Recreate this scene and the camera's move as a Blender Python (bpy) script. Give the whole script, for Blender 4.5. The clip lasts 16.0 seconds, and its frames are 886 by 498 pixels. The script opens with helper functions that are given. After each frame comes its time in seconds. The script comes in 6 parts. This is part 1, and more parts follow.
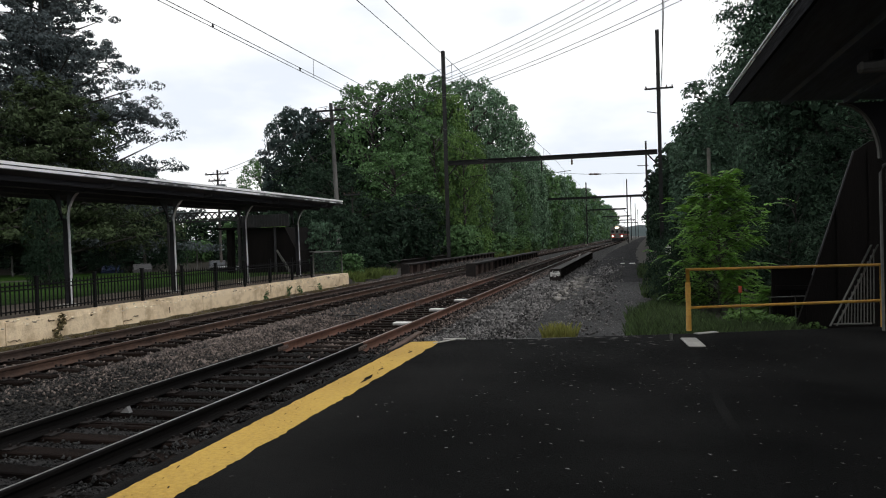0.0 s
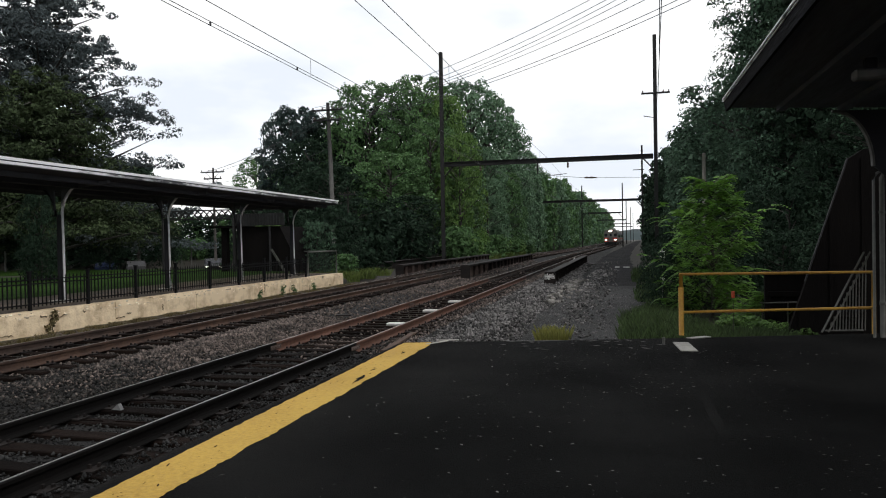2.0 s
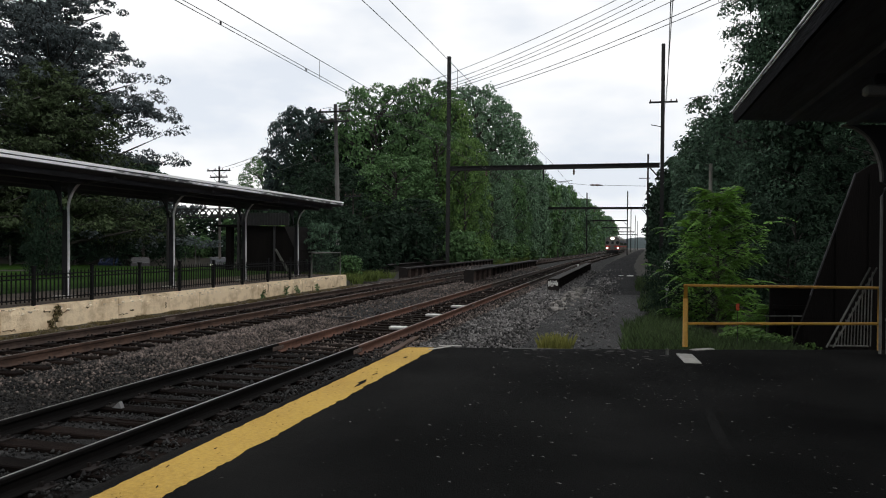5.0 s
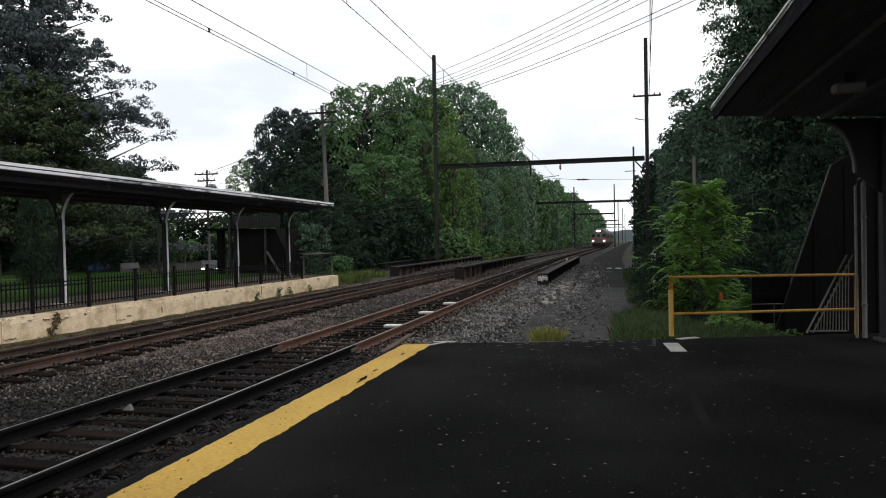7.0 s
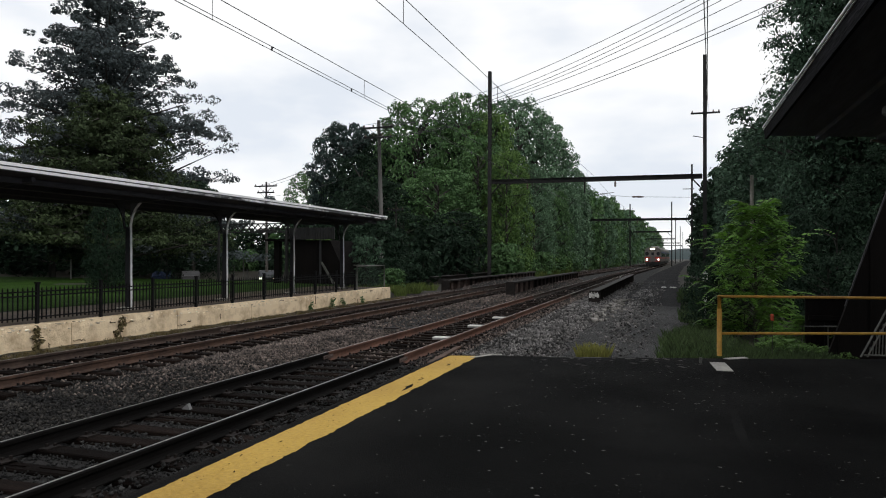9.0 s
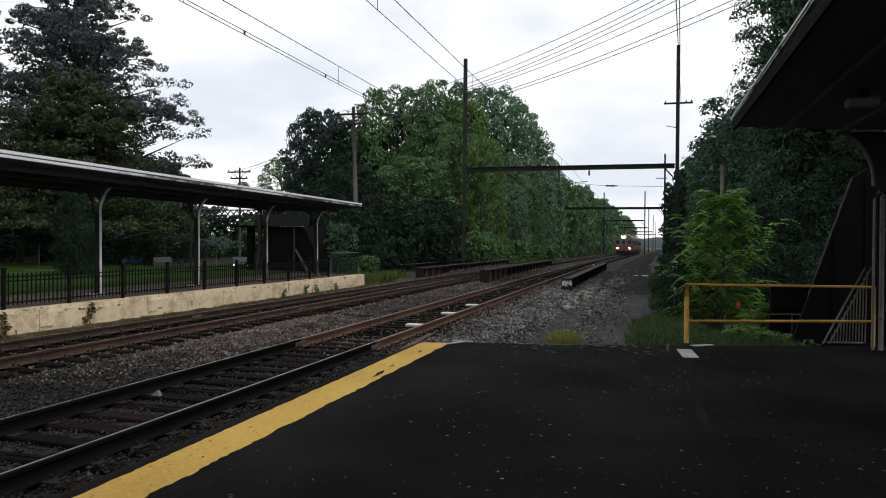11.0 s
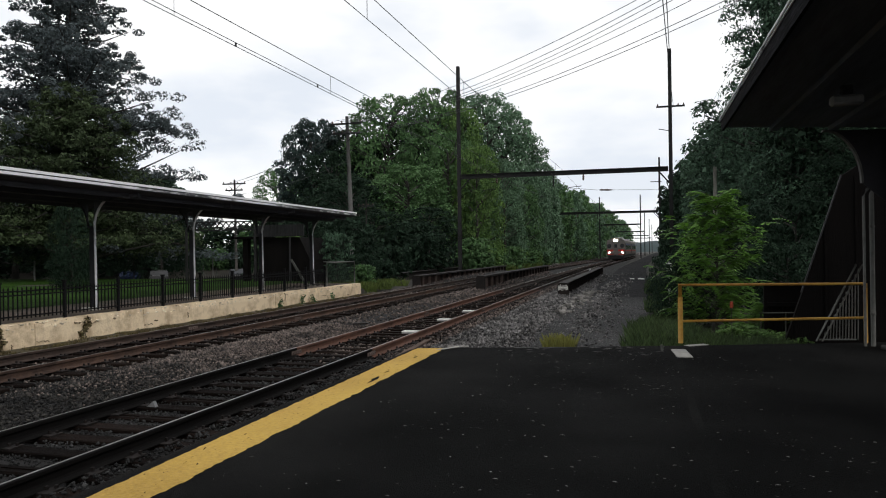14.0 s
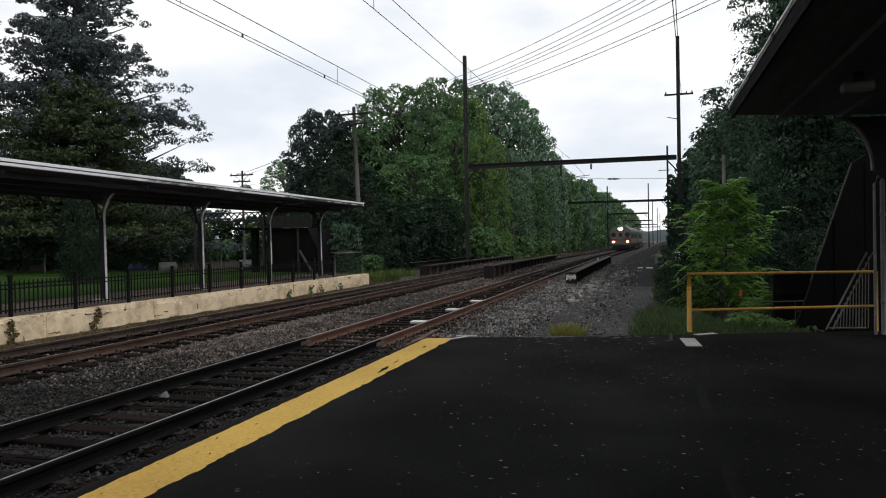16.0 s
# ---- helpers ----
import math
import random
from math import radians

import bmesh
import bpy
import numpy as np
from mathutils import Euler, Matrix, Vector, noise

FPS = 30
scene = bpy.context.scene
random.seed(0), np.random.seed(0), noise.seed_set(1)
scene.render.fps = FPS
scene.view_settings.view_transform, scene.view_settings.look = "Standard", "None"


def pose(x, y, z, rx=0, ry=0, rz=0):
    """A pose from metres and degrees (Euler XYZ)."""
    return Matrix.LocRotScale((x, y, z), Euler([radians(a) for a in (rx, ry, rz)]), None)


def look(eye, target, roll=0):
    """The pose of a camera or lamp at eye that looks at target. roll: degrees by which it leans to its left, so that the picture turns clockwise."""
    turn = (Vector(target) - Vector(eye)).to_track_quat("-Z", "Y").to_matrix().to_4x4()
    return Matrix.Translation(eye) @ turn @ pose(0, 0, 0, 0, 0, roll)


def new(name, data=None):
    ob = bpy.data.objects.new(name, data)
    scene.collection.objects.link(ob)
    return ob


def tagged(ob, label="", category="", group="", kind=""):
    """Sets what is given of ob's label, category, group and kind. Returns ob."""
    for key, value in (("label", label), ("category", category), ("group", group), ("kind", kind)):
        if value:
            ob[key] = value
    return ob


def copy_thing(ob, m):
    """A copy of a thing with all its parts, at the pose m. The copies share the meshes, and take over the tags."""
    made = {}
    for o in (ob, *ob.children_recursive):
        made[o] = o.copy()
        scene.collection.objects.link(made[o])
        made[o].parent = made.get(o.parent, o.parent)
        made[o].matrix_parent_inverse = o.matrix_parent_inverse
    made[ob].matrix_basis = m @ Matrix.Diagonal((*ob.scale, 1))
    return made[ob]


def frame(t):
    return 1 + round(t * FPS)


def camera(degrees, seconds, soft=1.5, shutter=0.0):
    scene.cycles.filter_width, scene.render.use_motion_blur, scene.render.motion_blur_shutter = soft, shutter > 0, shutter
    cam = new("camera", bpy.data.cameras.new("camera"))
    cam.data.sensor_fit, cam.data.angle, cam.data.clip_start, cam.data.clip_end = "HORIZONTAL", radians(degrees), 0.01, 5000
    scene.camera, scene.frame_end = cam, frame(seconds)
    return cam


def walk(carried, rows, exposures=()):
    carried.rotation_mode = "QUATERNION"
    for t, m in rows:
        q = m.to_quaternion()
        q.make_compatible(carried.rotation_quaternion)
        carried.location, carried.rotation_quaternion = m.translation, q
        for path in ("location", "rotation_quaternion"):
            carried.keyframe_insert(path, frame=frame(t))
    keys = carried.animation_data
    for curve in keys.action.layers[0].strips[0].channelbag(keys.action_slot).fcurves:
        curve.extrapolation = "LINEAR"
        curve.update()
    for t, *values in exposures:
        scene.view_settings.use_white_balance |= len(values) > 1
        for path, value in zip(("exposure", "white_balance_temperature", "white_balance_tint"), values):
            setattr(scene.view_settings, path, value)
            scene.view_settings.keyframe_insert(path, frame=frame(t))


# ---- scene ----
cam = camera(62.5, 16.0, soft=1.05)
PATH = [
    (0, (5.43, 0.005, 1.807), (4.939, 1.943, 1.781), -1.7),
    (0.5, (5.445, 0.032, 1.796), (4.982, 1.978, 1.77), -2.0),
    (1, (5.439, 0.027, 1.818), (4.965, 1.969, 1.79), -1.1),
    (1.5, (5.449, 0.018, 1.803), (4.963, 1.958, 1.778), -0.9),
    (2, (5.445, -0.001, 1.809), (4.967, 1.94, 1.786), -0.9),
    (2.5, (5.439, -0.007, 1.811), (4.97, 1.937, 1.782), -0.7),
    (3, (5.436, 0.014, 1.828), (4.994, 1.964, 1.813), 0.5),
    (3.5, (5.432, 0.028, 1.82), (4.95, 1.969, 1.828), 1.9),
    (4, (5.416, 0.02, 1.81), (4.905, 1.953, 1.843), 1.9),
    (4.5, (5.433, 0.037, 1.828), (4.928, 1.972, 1.842), 1.2),
    (5, (5.423, 0.018, 1.834), (4.935, 1.957, 1.821), 0.5),
    (5.2, (5.452, 0.052, 1.84), (4.979, 1.995, 1.801), -0.5),
    (7.3, (5.45, -0.388, 1.869), (4.992, 1.558, 1.849), -1.0),
    (7.5, (5.509, -0.31, 1.862), (5.052, 1.637, 1.831), -0.1),
    (8, (5.657, -0.423, 1.84), (5.113, 1.5, 1.745), 1.2),
    (8.5, (5.654, -0.513, 1.829), (5.07, 1.4, 1.817), 1.1),
    (9, (5.601, -0.6, 1.855), (5.002, 1.308, 1.875), 0.2),
    (9.2, (5.602, -0.597, 1.858), (4.992, 1.308, 1.847), -0.9),
    (11.3, (5.686, -0.639, 1.852), (5.156, 1.289, 1.837), 0.6),
    (11.5, (5.698, -0.634, 1.836), (5.16, 1.292, 1.81), 0.4),
    (12, (5.699, -0.639, 1.828), (5.175, 1.291, 1.827), -0.1),
    (12.5, (5.708, -0.655, 1.814), (5.206, 1.281, 1.802), 0.1),
    (13, (5.711, -0.671, 1.82), (5.205, 1.264, 1.816), -0.2),
    (13.5, (5.73, -0.658, 1.815), (5.218, 1.275, 1.825), -0.7),
    (14, (5.735, -0.668, 1.817), (5.209, 1.262, 1.825), -0.7),
    (14.5, (5.743, -0.649, 1.819), (5.207, 1.278, 1.825), -0.8),
    (15, (5.739, -0.661, 1.814), (5.19, 1.262, 1.809), -0.8),
    (15.5, (5.742, -0.663, 1.799), (5.18, 1.257, 1.782), -0.8),
    (16, (5.724, -0.681, 1.818), (5.178, 1.243, 1.799), -1.0),
]
walk(cam, [(t, look(eye, target, roll)) for t, eye, target, roll in PATH],
     [(0, 0.0), (3.0, 0.0), (4.0, -0.1), (4.5, -0.2), (5.2, -0.1), (7.3, 0.05), (7.9, 0.1), (8.5, 0.36), (9.0, -0.14), (9.2, -0.14), (11.3, -0.1), (16.0, -0.1)])

# ---- world, sun, exposure ----
world = bpy.data.worlds.new("overcast_sky")
scene.world = world
world.use_nodes = True
wn, wl = world.node_tree.nodes, world.node_tree.links
wn.clear()
w_out = wn.new("ShaderNodeOutputWorld")
w_bg = wn.new("ShaderNodeBackground")
w_sky = wn.new("ShaderNodeTexSky")
w_sky.sky_type = "NISHITA"
w_sky.sun_disc = False
SUN_ELEV, SUN_ROT = radians(42), radians(122)
w_sky.sun_elevation, w_sky.sun_rotation = SUN_ELEV, SUN_ROT
w_dim = wn.new("ShaderNodeVectorMath")
w_dim.operation = "SCALE"
w_dim.inputs["Scale"].default_value = 0.1
w_co = wn.new("ShaderNodeTexCoord")
w_map = wn.new("ShaderNodeMapping")
w_map.inputs["Scale"].default_value = (1.0, 1.0, 2.6)
w_noise = wn.new("ShaderNodeTexNoise")
w_noise.inputs["Scale"].default_value = 2.6
w_noise.inputs["Detail"].default_value = 5.0
w_noise.inputs["Roughness"].default_value = 0.52
w_ramp = wn.new("ShaderNodeValToRGB")
w_ramp.color_ramp.elements[0].position, w_ramp.color_ramp.elements[0].color = 0.38, (0.74, 0.785, 0.855, 1)
w_ramp.color_ramp.elements[1].position, w_ramp.color_ramp.elements[1].color = 0.56, (1.0, 1.0, 1.0, 1)
w_mix = wn.new("ShaderNodeMixRGB")
w_mix.inputs["Fac"].default_value = 0.94
wl.new(w_co.outputs["Generated"], w_map.inputs["Vector"])
wl.new(w_map.outputs["Vector"], w_noise.inputs["Vector"])
wl.new(w_noise.outputs["Fac"], w_ramp.inputs["Fac"])
wl.new(w_sky.outputs["Color"], w_dim.inputs[0])
wl.new(w_dim.outputs["Vector"], w_mix.inputs["Color1"])
wl.new(w_ramp.outputs["Color"], w_mix.inputs["Color2"])
wl.new(w_mix.outputs["Color"], w_bg.inputs["Color"])
w_bg.inputs["Strength"].default_value = 1.2
wl.new(w_bg.outputs["Background"], w_out.inputs["Surface"])

sun = new("sun", bpy.data.lights.new("sun", "SUN"))
sun.data.energy, sun.data.angle, sun.data.color = 0.9, radians(14), (1.0, 0.96, 0.9)
sun.rotation_euler = (math.pi / 2 - SUN_ELEV, 0, math.pi - SUN_ROT)


# ---- materials ----
def material(name, color, rough=0.8, metal=0.0, dark=None, scale=6.0, bump=0.2, bump_scale=None, detail=6.0, lo=0.36, hi=0.64,
             spec=0.4, island=0.0, objrand=0.0, stretch=(1, 1, 1), fine=None, translucent=0.0, emit=0.0):
    """A procedural surface: two colours mixed by coarse and fine noise in world size, with relief."""
    m = bpy.data.materials.new(name)
    m.use_nodes = True
    n, l = m.node_tree.nodes, m.node_tree.links
    b = n["Principled BSDF"]
    out = n["Material Output"]
    b.inputs["Roughness"].default_value = rough
    b.inputs["Metallic"].default_value = metal
    b.inputs["Specular IOR Level"].default_value = spec
    if emit:
        b.inputs["Base Color"].default_value = (*color, 1)
        b.inputs["Emission Color"].default_value = (*color, 1)
        b.inputs["Emission Strength"].default_value = emit
        return m
    dark = dark or tuple(c * 0.6 for c in color)
    co = n.new("ShaderNodeTexCoord")
    mp = n.new("ShaderNodeMapping")
    mp.inputs["Scale"].default_value = stretch
    l.new(co.outputs["Object"], mp.inputs["Vector"])
    big = n.new("ShaderNodeTexNoise")
    big.inputs["Scale"].default_value, big.inputs["Detail"].default_value = scale * 0.16, 4
    small = n.new("ShaderNodeTexNoise")
    small.inputs["Scale"].default_value, small.inputs["Detail"].default_value = fine or scale, detail
    small.inputs["Roughness"].default_value = 0.65
    l.new(mp.outputs["Vector"], big.inputs["Vector"])
    l.new(mp.outputs["Vector"], small.inputs["Vector"])
    add = n.new("ShaderNodeMath")
    add.operation = "MULTIPLY_ADD"
    add.inputs[1].default_value = 0.5
    half = n.new("ShaderNodeMath")
    half.operation = "MULTIPLY"
    half.inputs[1].default_value = 0.5
    l.new(big.outputs["Fac"], half.inputs[0])
    l.new(small.outputs["Fac"], add.inputs[0])
    l.new(half.outputs[0], add.inputs[2])
    ramp = n.new("ShaderNodeValToRGB")
    ramp.color_ramp.elements[0].position, ramp.color_ramp.elements[0].color = lo, (*dark, 1)
    ramp.color_ramp.elements[1].position, ramp.color_ramp.elements[1].color = hi, (*color, 1)
    l.new(add.outputs[0], ramp.inputs["Fac"])
    col = ramp.outputs["Color"]
    if island or objrand:
        hsv = n.new("ShaderNodeHueSaturation")
        if island:
            rnd = n.new("ShaderNodeNewGeometry").outputs["Random Per Island"]
        else:
            rnd = n.new("ShaderNodeObjectInfo").outputs["Random"]
        amount = island or objrand
        rng = n.new("ShaderNodeMapRange")
        rng.inputs["To Min"].default_value, rng.inputs["To Max"].default_value = 1 - amount, 1 + amount
        l.new(rnd, rng.inputs["Value"])
        l.new(rng.outputs[0], hsv.inputs["Value"])
        l.new(col, hsv.inputs["Color"])
        col = hsv.outputs["Color"]
    l.new(col, b.inputs["Base Color"])
    if bump:
        bm_ = n.new("ShaderNodeBump")
        bm_.inputs["Strength"].default_value = bump
        bm_.inputs["Distance"].default_value = 0.02
        tex = n.new("ShaderNodeTexNoise")
        tex.inputs["Scale"].default_value, tex.inputs["Detail"].default_value = bump_scale or scale * 3, 5
        l.new(mp.outputs["Vector"], tex.inputs["Vector"])
        l.new(tex.outputs["Fac"], bm_.inputs["Height"])
        l.new(bm_.outputs["Normal"], b.inputs["Normal"])
    if translucent:
        tr = n.new("ShaderNodeBsdfTranslucent")
        l.new(col, tr.inputs["Color"])
        mx = n.new("ShaderNodeMixShader")
        mx.inputs["Fac"].default_value = translucent
        l.new(b.outputs["BSDF"], mx.inputs[1])
        l.new(tr.outputs["BSDF"], mx.inputs[2])
        l.new(mx.outputs["Shader"], out.inputs["Surface"])
    return m


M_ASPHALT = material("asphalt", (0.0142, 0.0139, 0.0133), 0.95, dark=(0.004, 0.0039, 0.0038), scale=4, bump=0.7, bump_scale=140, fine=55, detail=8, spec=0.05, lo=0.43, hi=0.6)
M_ROAD = material("road_asphalt", (0.06, 0.06, 0.062), 0.9, scale=4, bump=0.3, bump_scale=90)
M_YELLOW = material("yellow_paint", (0.54, 0.34, 0.06), 0.8, dark=(0.34, 0.2, 0.034), scale=3, fine=26, detail=10, bump=0.6, bump_scale=90, lo=0.36, hi=0.58)
M_EDGE = material("platform_edge_concrete", (0.05, 0.046, 0.042), 0.9, dark=(0.015, 0.014, 0.013), scale=6)
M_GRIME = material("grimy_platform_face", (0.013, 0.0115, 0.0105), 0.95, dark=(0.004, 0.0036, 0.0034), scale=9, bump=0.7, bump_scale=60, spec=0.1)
# Near black: shade in the gaps between stones is put into this colour.
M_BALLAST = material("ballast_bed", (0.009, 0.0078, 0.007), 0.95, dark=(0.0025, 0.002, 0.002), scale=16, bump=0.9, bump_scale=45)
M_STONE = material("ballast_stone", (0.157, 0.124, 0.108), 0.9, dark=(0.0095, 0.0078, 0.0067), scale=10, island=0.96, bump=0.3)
# Darker stone copy: the shade of the near bed is put into this colour.
M_STONETONED = material("shade_toned_brown_stone", (0.039, 0.0355, 0.031), 0.9, dark=(0.0022, 0.002, 0.0018), scale=14, island=0.98, bump=0.3, lo=0.44, hi=0.62)
M_GRAVEL = material("fine_gravel", (0.041, 0.0405, 0.0405), 0.95, dark=(0.0095, 0.0092, 0.0092), scale=1.4, fine=34, detail=10, bump=1.0, bump_scale=70, lo=0.38, hi=0.62)
# Darker colour for the same path past y 30.
M_PATHFAR = material("dark_far_path", (0.025, 0.0248, 0.0255), 0.95, dark=(0.0075, 0.0073, 0.0075), scale=1.4, fine=20, detail=10, bump=1.0, bump_scale=50, lo=0.38, hi=0.62, spec=0.1)
M_RUST = material("rusty_rail_steel", (0.145, 0.068, 0.045), 0.85, dark=(0.056, 0.028, 0.02), scale=7, bump=0.3, spec=0.4)
M_RAILDARK = material("dark_rail_steel", (0.006, 0.00525, 0.004875), 0.85, dark=(0.002625, 0.00225, 0.00225), scale=7, bump=0.2, spec=0.12)
M_RAILBROWN = material("brown_rail_steel", (0.1, 0.058, 0.041), 0.8, dark=(0.034, 0.021, 0.016), scale=7, bump=0.3, spec=0.3)
M_RAILDULL = material("dull_brown_rail_steel", (0.07, 0.046, 0.036), 0.8, dark=(0.024, 0.0165, 0.0135), scale=7, bump=0.3, spec=0.3)
M_JOINT = material("pale_rusted_joint", (0.15, 0.112, 0.098), 0.8, dark=(0.07, 0.05, 0.042), scale=12)
M_RUSTWEB = material("reddish_rusted_plate", (0.05, 0.0265, 0.021), 0.8, dark=(0.013, 0.0085, 0.0075), scale=5, bump=0.3, spec=0.2)
M_STONEGREY = material("shoulder_stone", (0.172, 0.163, 0.158), 0.9, dark=(0.0105, 0.01, 0.0096), scale=10, island=0.97, bump=0.3)
M_STONEDARK = material("dark_ballast_stone", (0.029, 0.029, 0.0285), 0.9, dark=(0.0024, 0.0024, 0.0024), scale=14, island=0.97, bump=0.3, lo=0.42, hi=0.62)
M_RUSTDARK = material("dark_rusty_steel", (0.019, 0.0138, 0.012), 0.75, dark=(0.007, 0.0058, 0.0054), scale=5, bump=0.3, spec=0.25)
M_RAILHEAD = material("polished_rail_head", (0.5, 0.48, 0.46), 0.32, 0.9, dark=(0.34, 0.32, 0.3), scale=8, bump=0.03)
M_TIE = material("creosoted_wood", (0.0145, 0.0094, 0.0074), 0.95, dark=(0.003, 0.0021, 0.0018), scale=9, stretch=(1, 7, 1), bump=0.7, objrand=0.6, spec=0.08)
M_WALL = material("weathered_concrete", (0.84, 0.68, 0.47), 0.92, dark=(0.48, 0.35, 0.215), scale=7, fine=4.5, detail=13, bump=1.0, bump_scale=22, lo=0.36, hi=0.55)
M_STAIN = material("dark_crumbled_crack", (0.2, 0.145, 0.09), 0.95, dark=(0.07, 0.05, 0.032), scale=12, bump=0.5)
M_SPALL = material("crumbled_pale_concrete", (0.9, 0.8, 0.64), 0.95, dark=(0.6, 0.48, 0.34), scale=16, island=0.5, bump=0.6)
M_PAVING = material("paving", (0.14, 0.112, 0.09), 0.9, dark=(0.07, 0.058, 0.05), scale=6, bump=0.3, spec=0.08)
M_IRON = material("black_iron", (0.007, 0.007, 0.008), 0.8, dark=(0.004, 0.004, 0.0045), scale=10, bump=0.1, spec=0.15)
M_CANOPY = material("dark_painted_wood", (0.095, 0.097, 0.112), 0.85, dark=(0.06, 0.061, 0.072), scale=4, bump=0.2, spec=0.1)
# Lighter copy of the canopy colour: bounced light under the near roof is put in.
M_SOFFIT = material("lightened_soffit_boards", (0.18, 0.19, 0.235), 0.85, dark=(0.105, 0.112, 0.14), scale=4, stretch=(6, 0.5, 1), bump=0.2, spec=0.1)
M_ROOFING = material("roofing_felt", (0.07, 0.07, 0.075), 0.9, scale=4)
M_FASCIA = material("white_painted_fascia", (0.95, 0.95, 0.97), 0.5, dark=(0.82, 0.82, 0.84), scale=9, stretch=(1, 0.25, 1), bump=0.1)
M_FASCIAWORN = material("peeling_fascia", (0.85, 0.85, 0.88), 0.7, dark=(0.06, 0.06, 0.066), scale=3, stretch=(1, 0.22, 1), fine=7, bump=0.3, lo=0.44, hi=0.52)
M_COLUMN = material("grey_painted_steel", (0.016, 0.016, 0.021), 0.8, dark=(0.008, 0.008, 0.01), scale=6)
# Pale colour for the track side of columns and brackets.
M_COLEDGE = material("pale_side_flange", (0.82, 0.82, 0.85), 0.6, dark=(0.45, 0.45, 0.48), scale=7)
M_STEEL = material("dark_gantry_steel", (0.017, 0.0165, 0.017), 0.75, dark=(0.008, 0.0076, 0.0076), scale=3, bump=0.2)
M_WIRE = material("dark_wire", (0.05, 0.05, 0.055), 0.6, scale=3, bump=0)
M_POLEWOOD = material("weathered_pole_wood", (0.17, 0.166, 0.16), 0.9, dark=(0.08, 0.077, 0.073), scale=6, stretch=(4, 4, 0.4), bump=0.5)
M_PIPE = material("yellow_painted_pipe", (0.47, 0.265, 0.032), 0.55, dark=(0.27, 0.13, 0.02), scale=9, fine=18, bump=0.15)
M_GALV = material("galvanised_steel", (0.36, 0.36, 0.35), 0.55, 0.3, dark=(0.2, 0.2, 0.19), scale=10)
M_CORRUGATED = material("dull_corrugated_metal", (0.02, 0.02, 0.021), 0.9, dark=(0.005, 0.005, 0.0055), scale=9, bump=0.3)
M_PIPEGREY = material("weathered_grey_pipe", (0.13, 0.13, 0.12), 0.7, dark=(0.06, 0.06, 0.055), scale=10)
M_BRACKETDARK = material("dark_painted_bracket", (0.03, 0.03, 0.033), 0.8, dark=(0.014, 0.014, 0.016), scale=8)
M_STREAK = material("grit_spill", (0.13, 0.125, 0.118), 0.95, dark=(0.03, 0.027, 0.026), scale=30, bump=0.4)
M_WORN = material("worn_asphalt_band", (0.0158, 0.0155, 0.0148), 0.95, dark=(0.0055, 0.0054, 0.0052), scale=5, fine=50, detail=9, bump=0.7, bump_scale=140, spec=0.05, lo=0.42, hi=0.6)
M_CANOPYEDGE = material("black_peeling_board", (0.03, 0.03, 0.037), 0.85, dark=(0.003, 0.003, 0.004), scale=5, stretch=(1, 0.25, 3), fine=12, bump=0.6, spec=0.06, lo=0.5, hi=0.66)
M_EDGEWORN = material("worn_white_edge", (0.9, 0.9, 0.92), 0.6, dark=(0.05, 0.05, 0.055), scale=6, stretch=(1, 0.3, 1), bump=0.2, lo=0.4, hi=0.47)
M_SEAM = material("tar_seam", (0.0045, 0.0045, 0.0045), 0.9, scale=8, bump=0.1, spec=0.1)
M_GRIT = material("pale_grit", (0.26, 0.255, 0.24), 0.9, dark=(0.06, 0.06, 0.056), scale=30, island=0.95)
M_RUBBLE = material("weathered_rubble", (0.27, 0.255, 0.235), 0.95, dark=(0.07, 0.065, 0.06), scale=12, island=0.7, bump=0.6)
M_WHITE = material("white_paint", (0.74, 0.73, 0.7), 0.6, dark=(0.5, 0.49, 0.46), scale=10)
M_CONCRETE = material("pale_concrete", (0.42, 0.4, 0.36), 0.9, dark=(0.25, 0.24, 0.22), scale=8)
M_ORANGE = material("orange_plastic", (0.4, 0.06, 0.02), 0.6, scale=10)
M_SOIL = material("soil_and_litter", (0.034, 0.03, 0.022), 0.95, dark=(0.017, 0.0155, 0.012), scale=2, fine=9, bump=0.7)
M_BANK = material("gritty_brown_soil", (0.105, 0.088, 0.05), 0.95, dark=(0.022, 0.019, 0.011), scale=5, fine=26, detail=9, bump=1.0, bump_scale=50, lo=0.4, hi=0.6)
M_LAWN = material("mown_grass", (0.032, 0.071, 0.0105), 0.95, dark=(0.008, 0.02, 0.004), scale=1.5, fine=25, bump=0.6, bump_scale=60, spec=0.04)
M_BARK = material("bark", (0.066, 0.06, 0.053), 0.95, dark=(0.027, 0.025, 0.022), scale=5, stretch=(3, 3, 0.6), bump=0.8)
M_LEAF = material("broad_leaves", (0.115, 0.215, 0.078), 0.6, dark=(0.042, 0.092, 0.036), scale=1.4, island=0.5, bump=0, spec=0.25, translucent=0.25)
M_LEAFYEL = material("yellow_green_leaves", (0.128, 0.22, 0.055), 0.6, dark=(0.053, 0.108, 0.03), scale=1.4, island=0.45, bump=0, spec=0.25, translucent=0.28)
M_LEAFBLUE = material("blue_green_leaves", (0.155, 0.255, 0.145), 0.55, dark=(0.054, 0.108, 0.066), scale=1.4, island=0.5, bump=0, spec=0.25, translucent=0.24)
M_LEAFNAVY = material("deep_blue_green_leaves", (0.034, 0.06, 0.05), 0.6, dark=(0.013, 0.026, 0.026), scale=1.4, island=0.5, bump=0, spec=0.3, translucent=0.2)
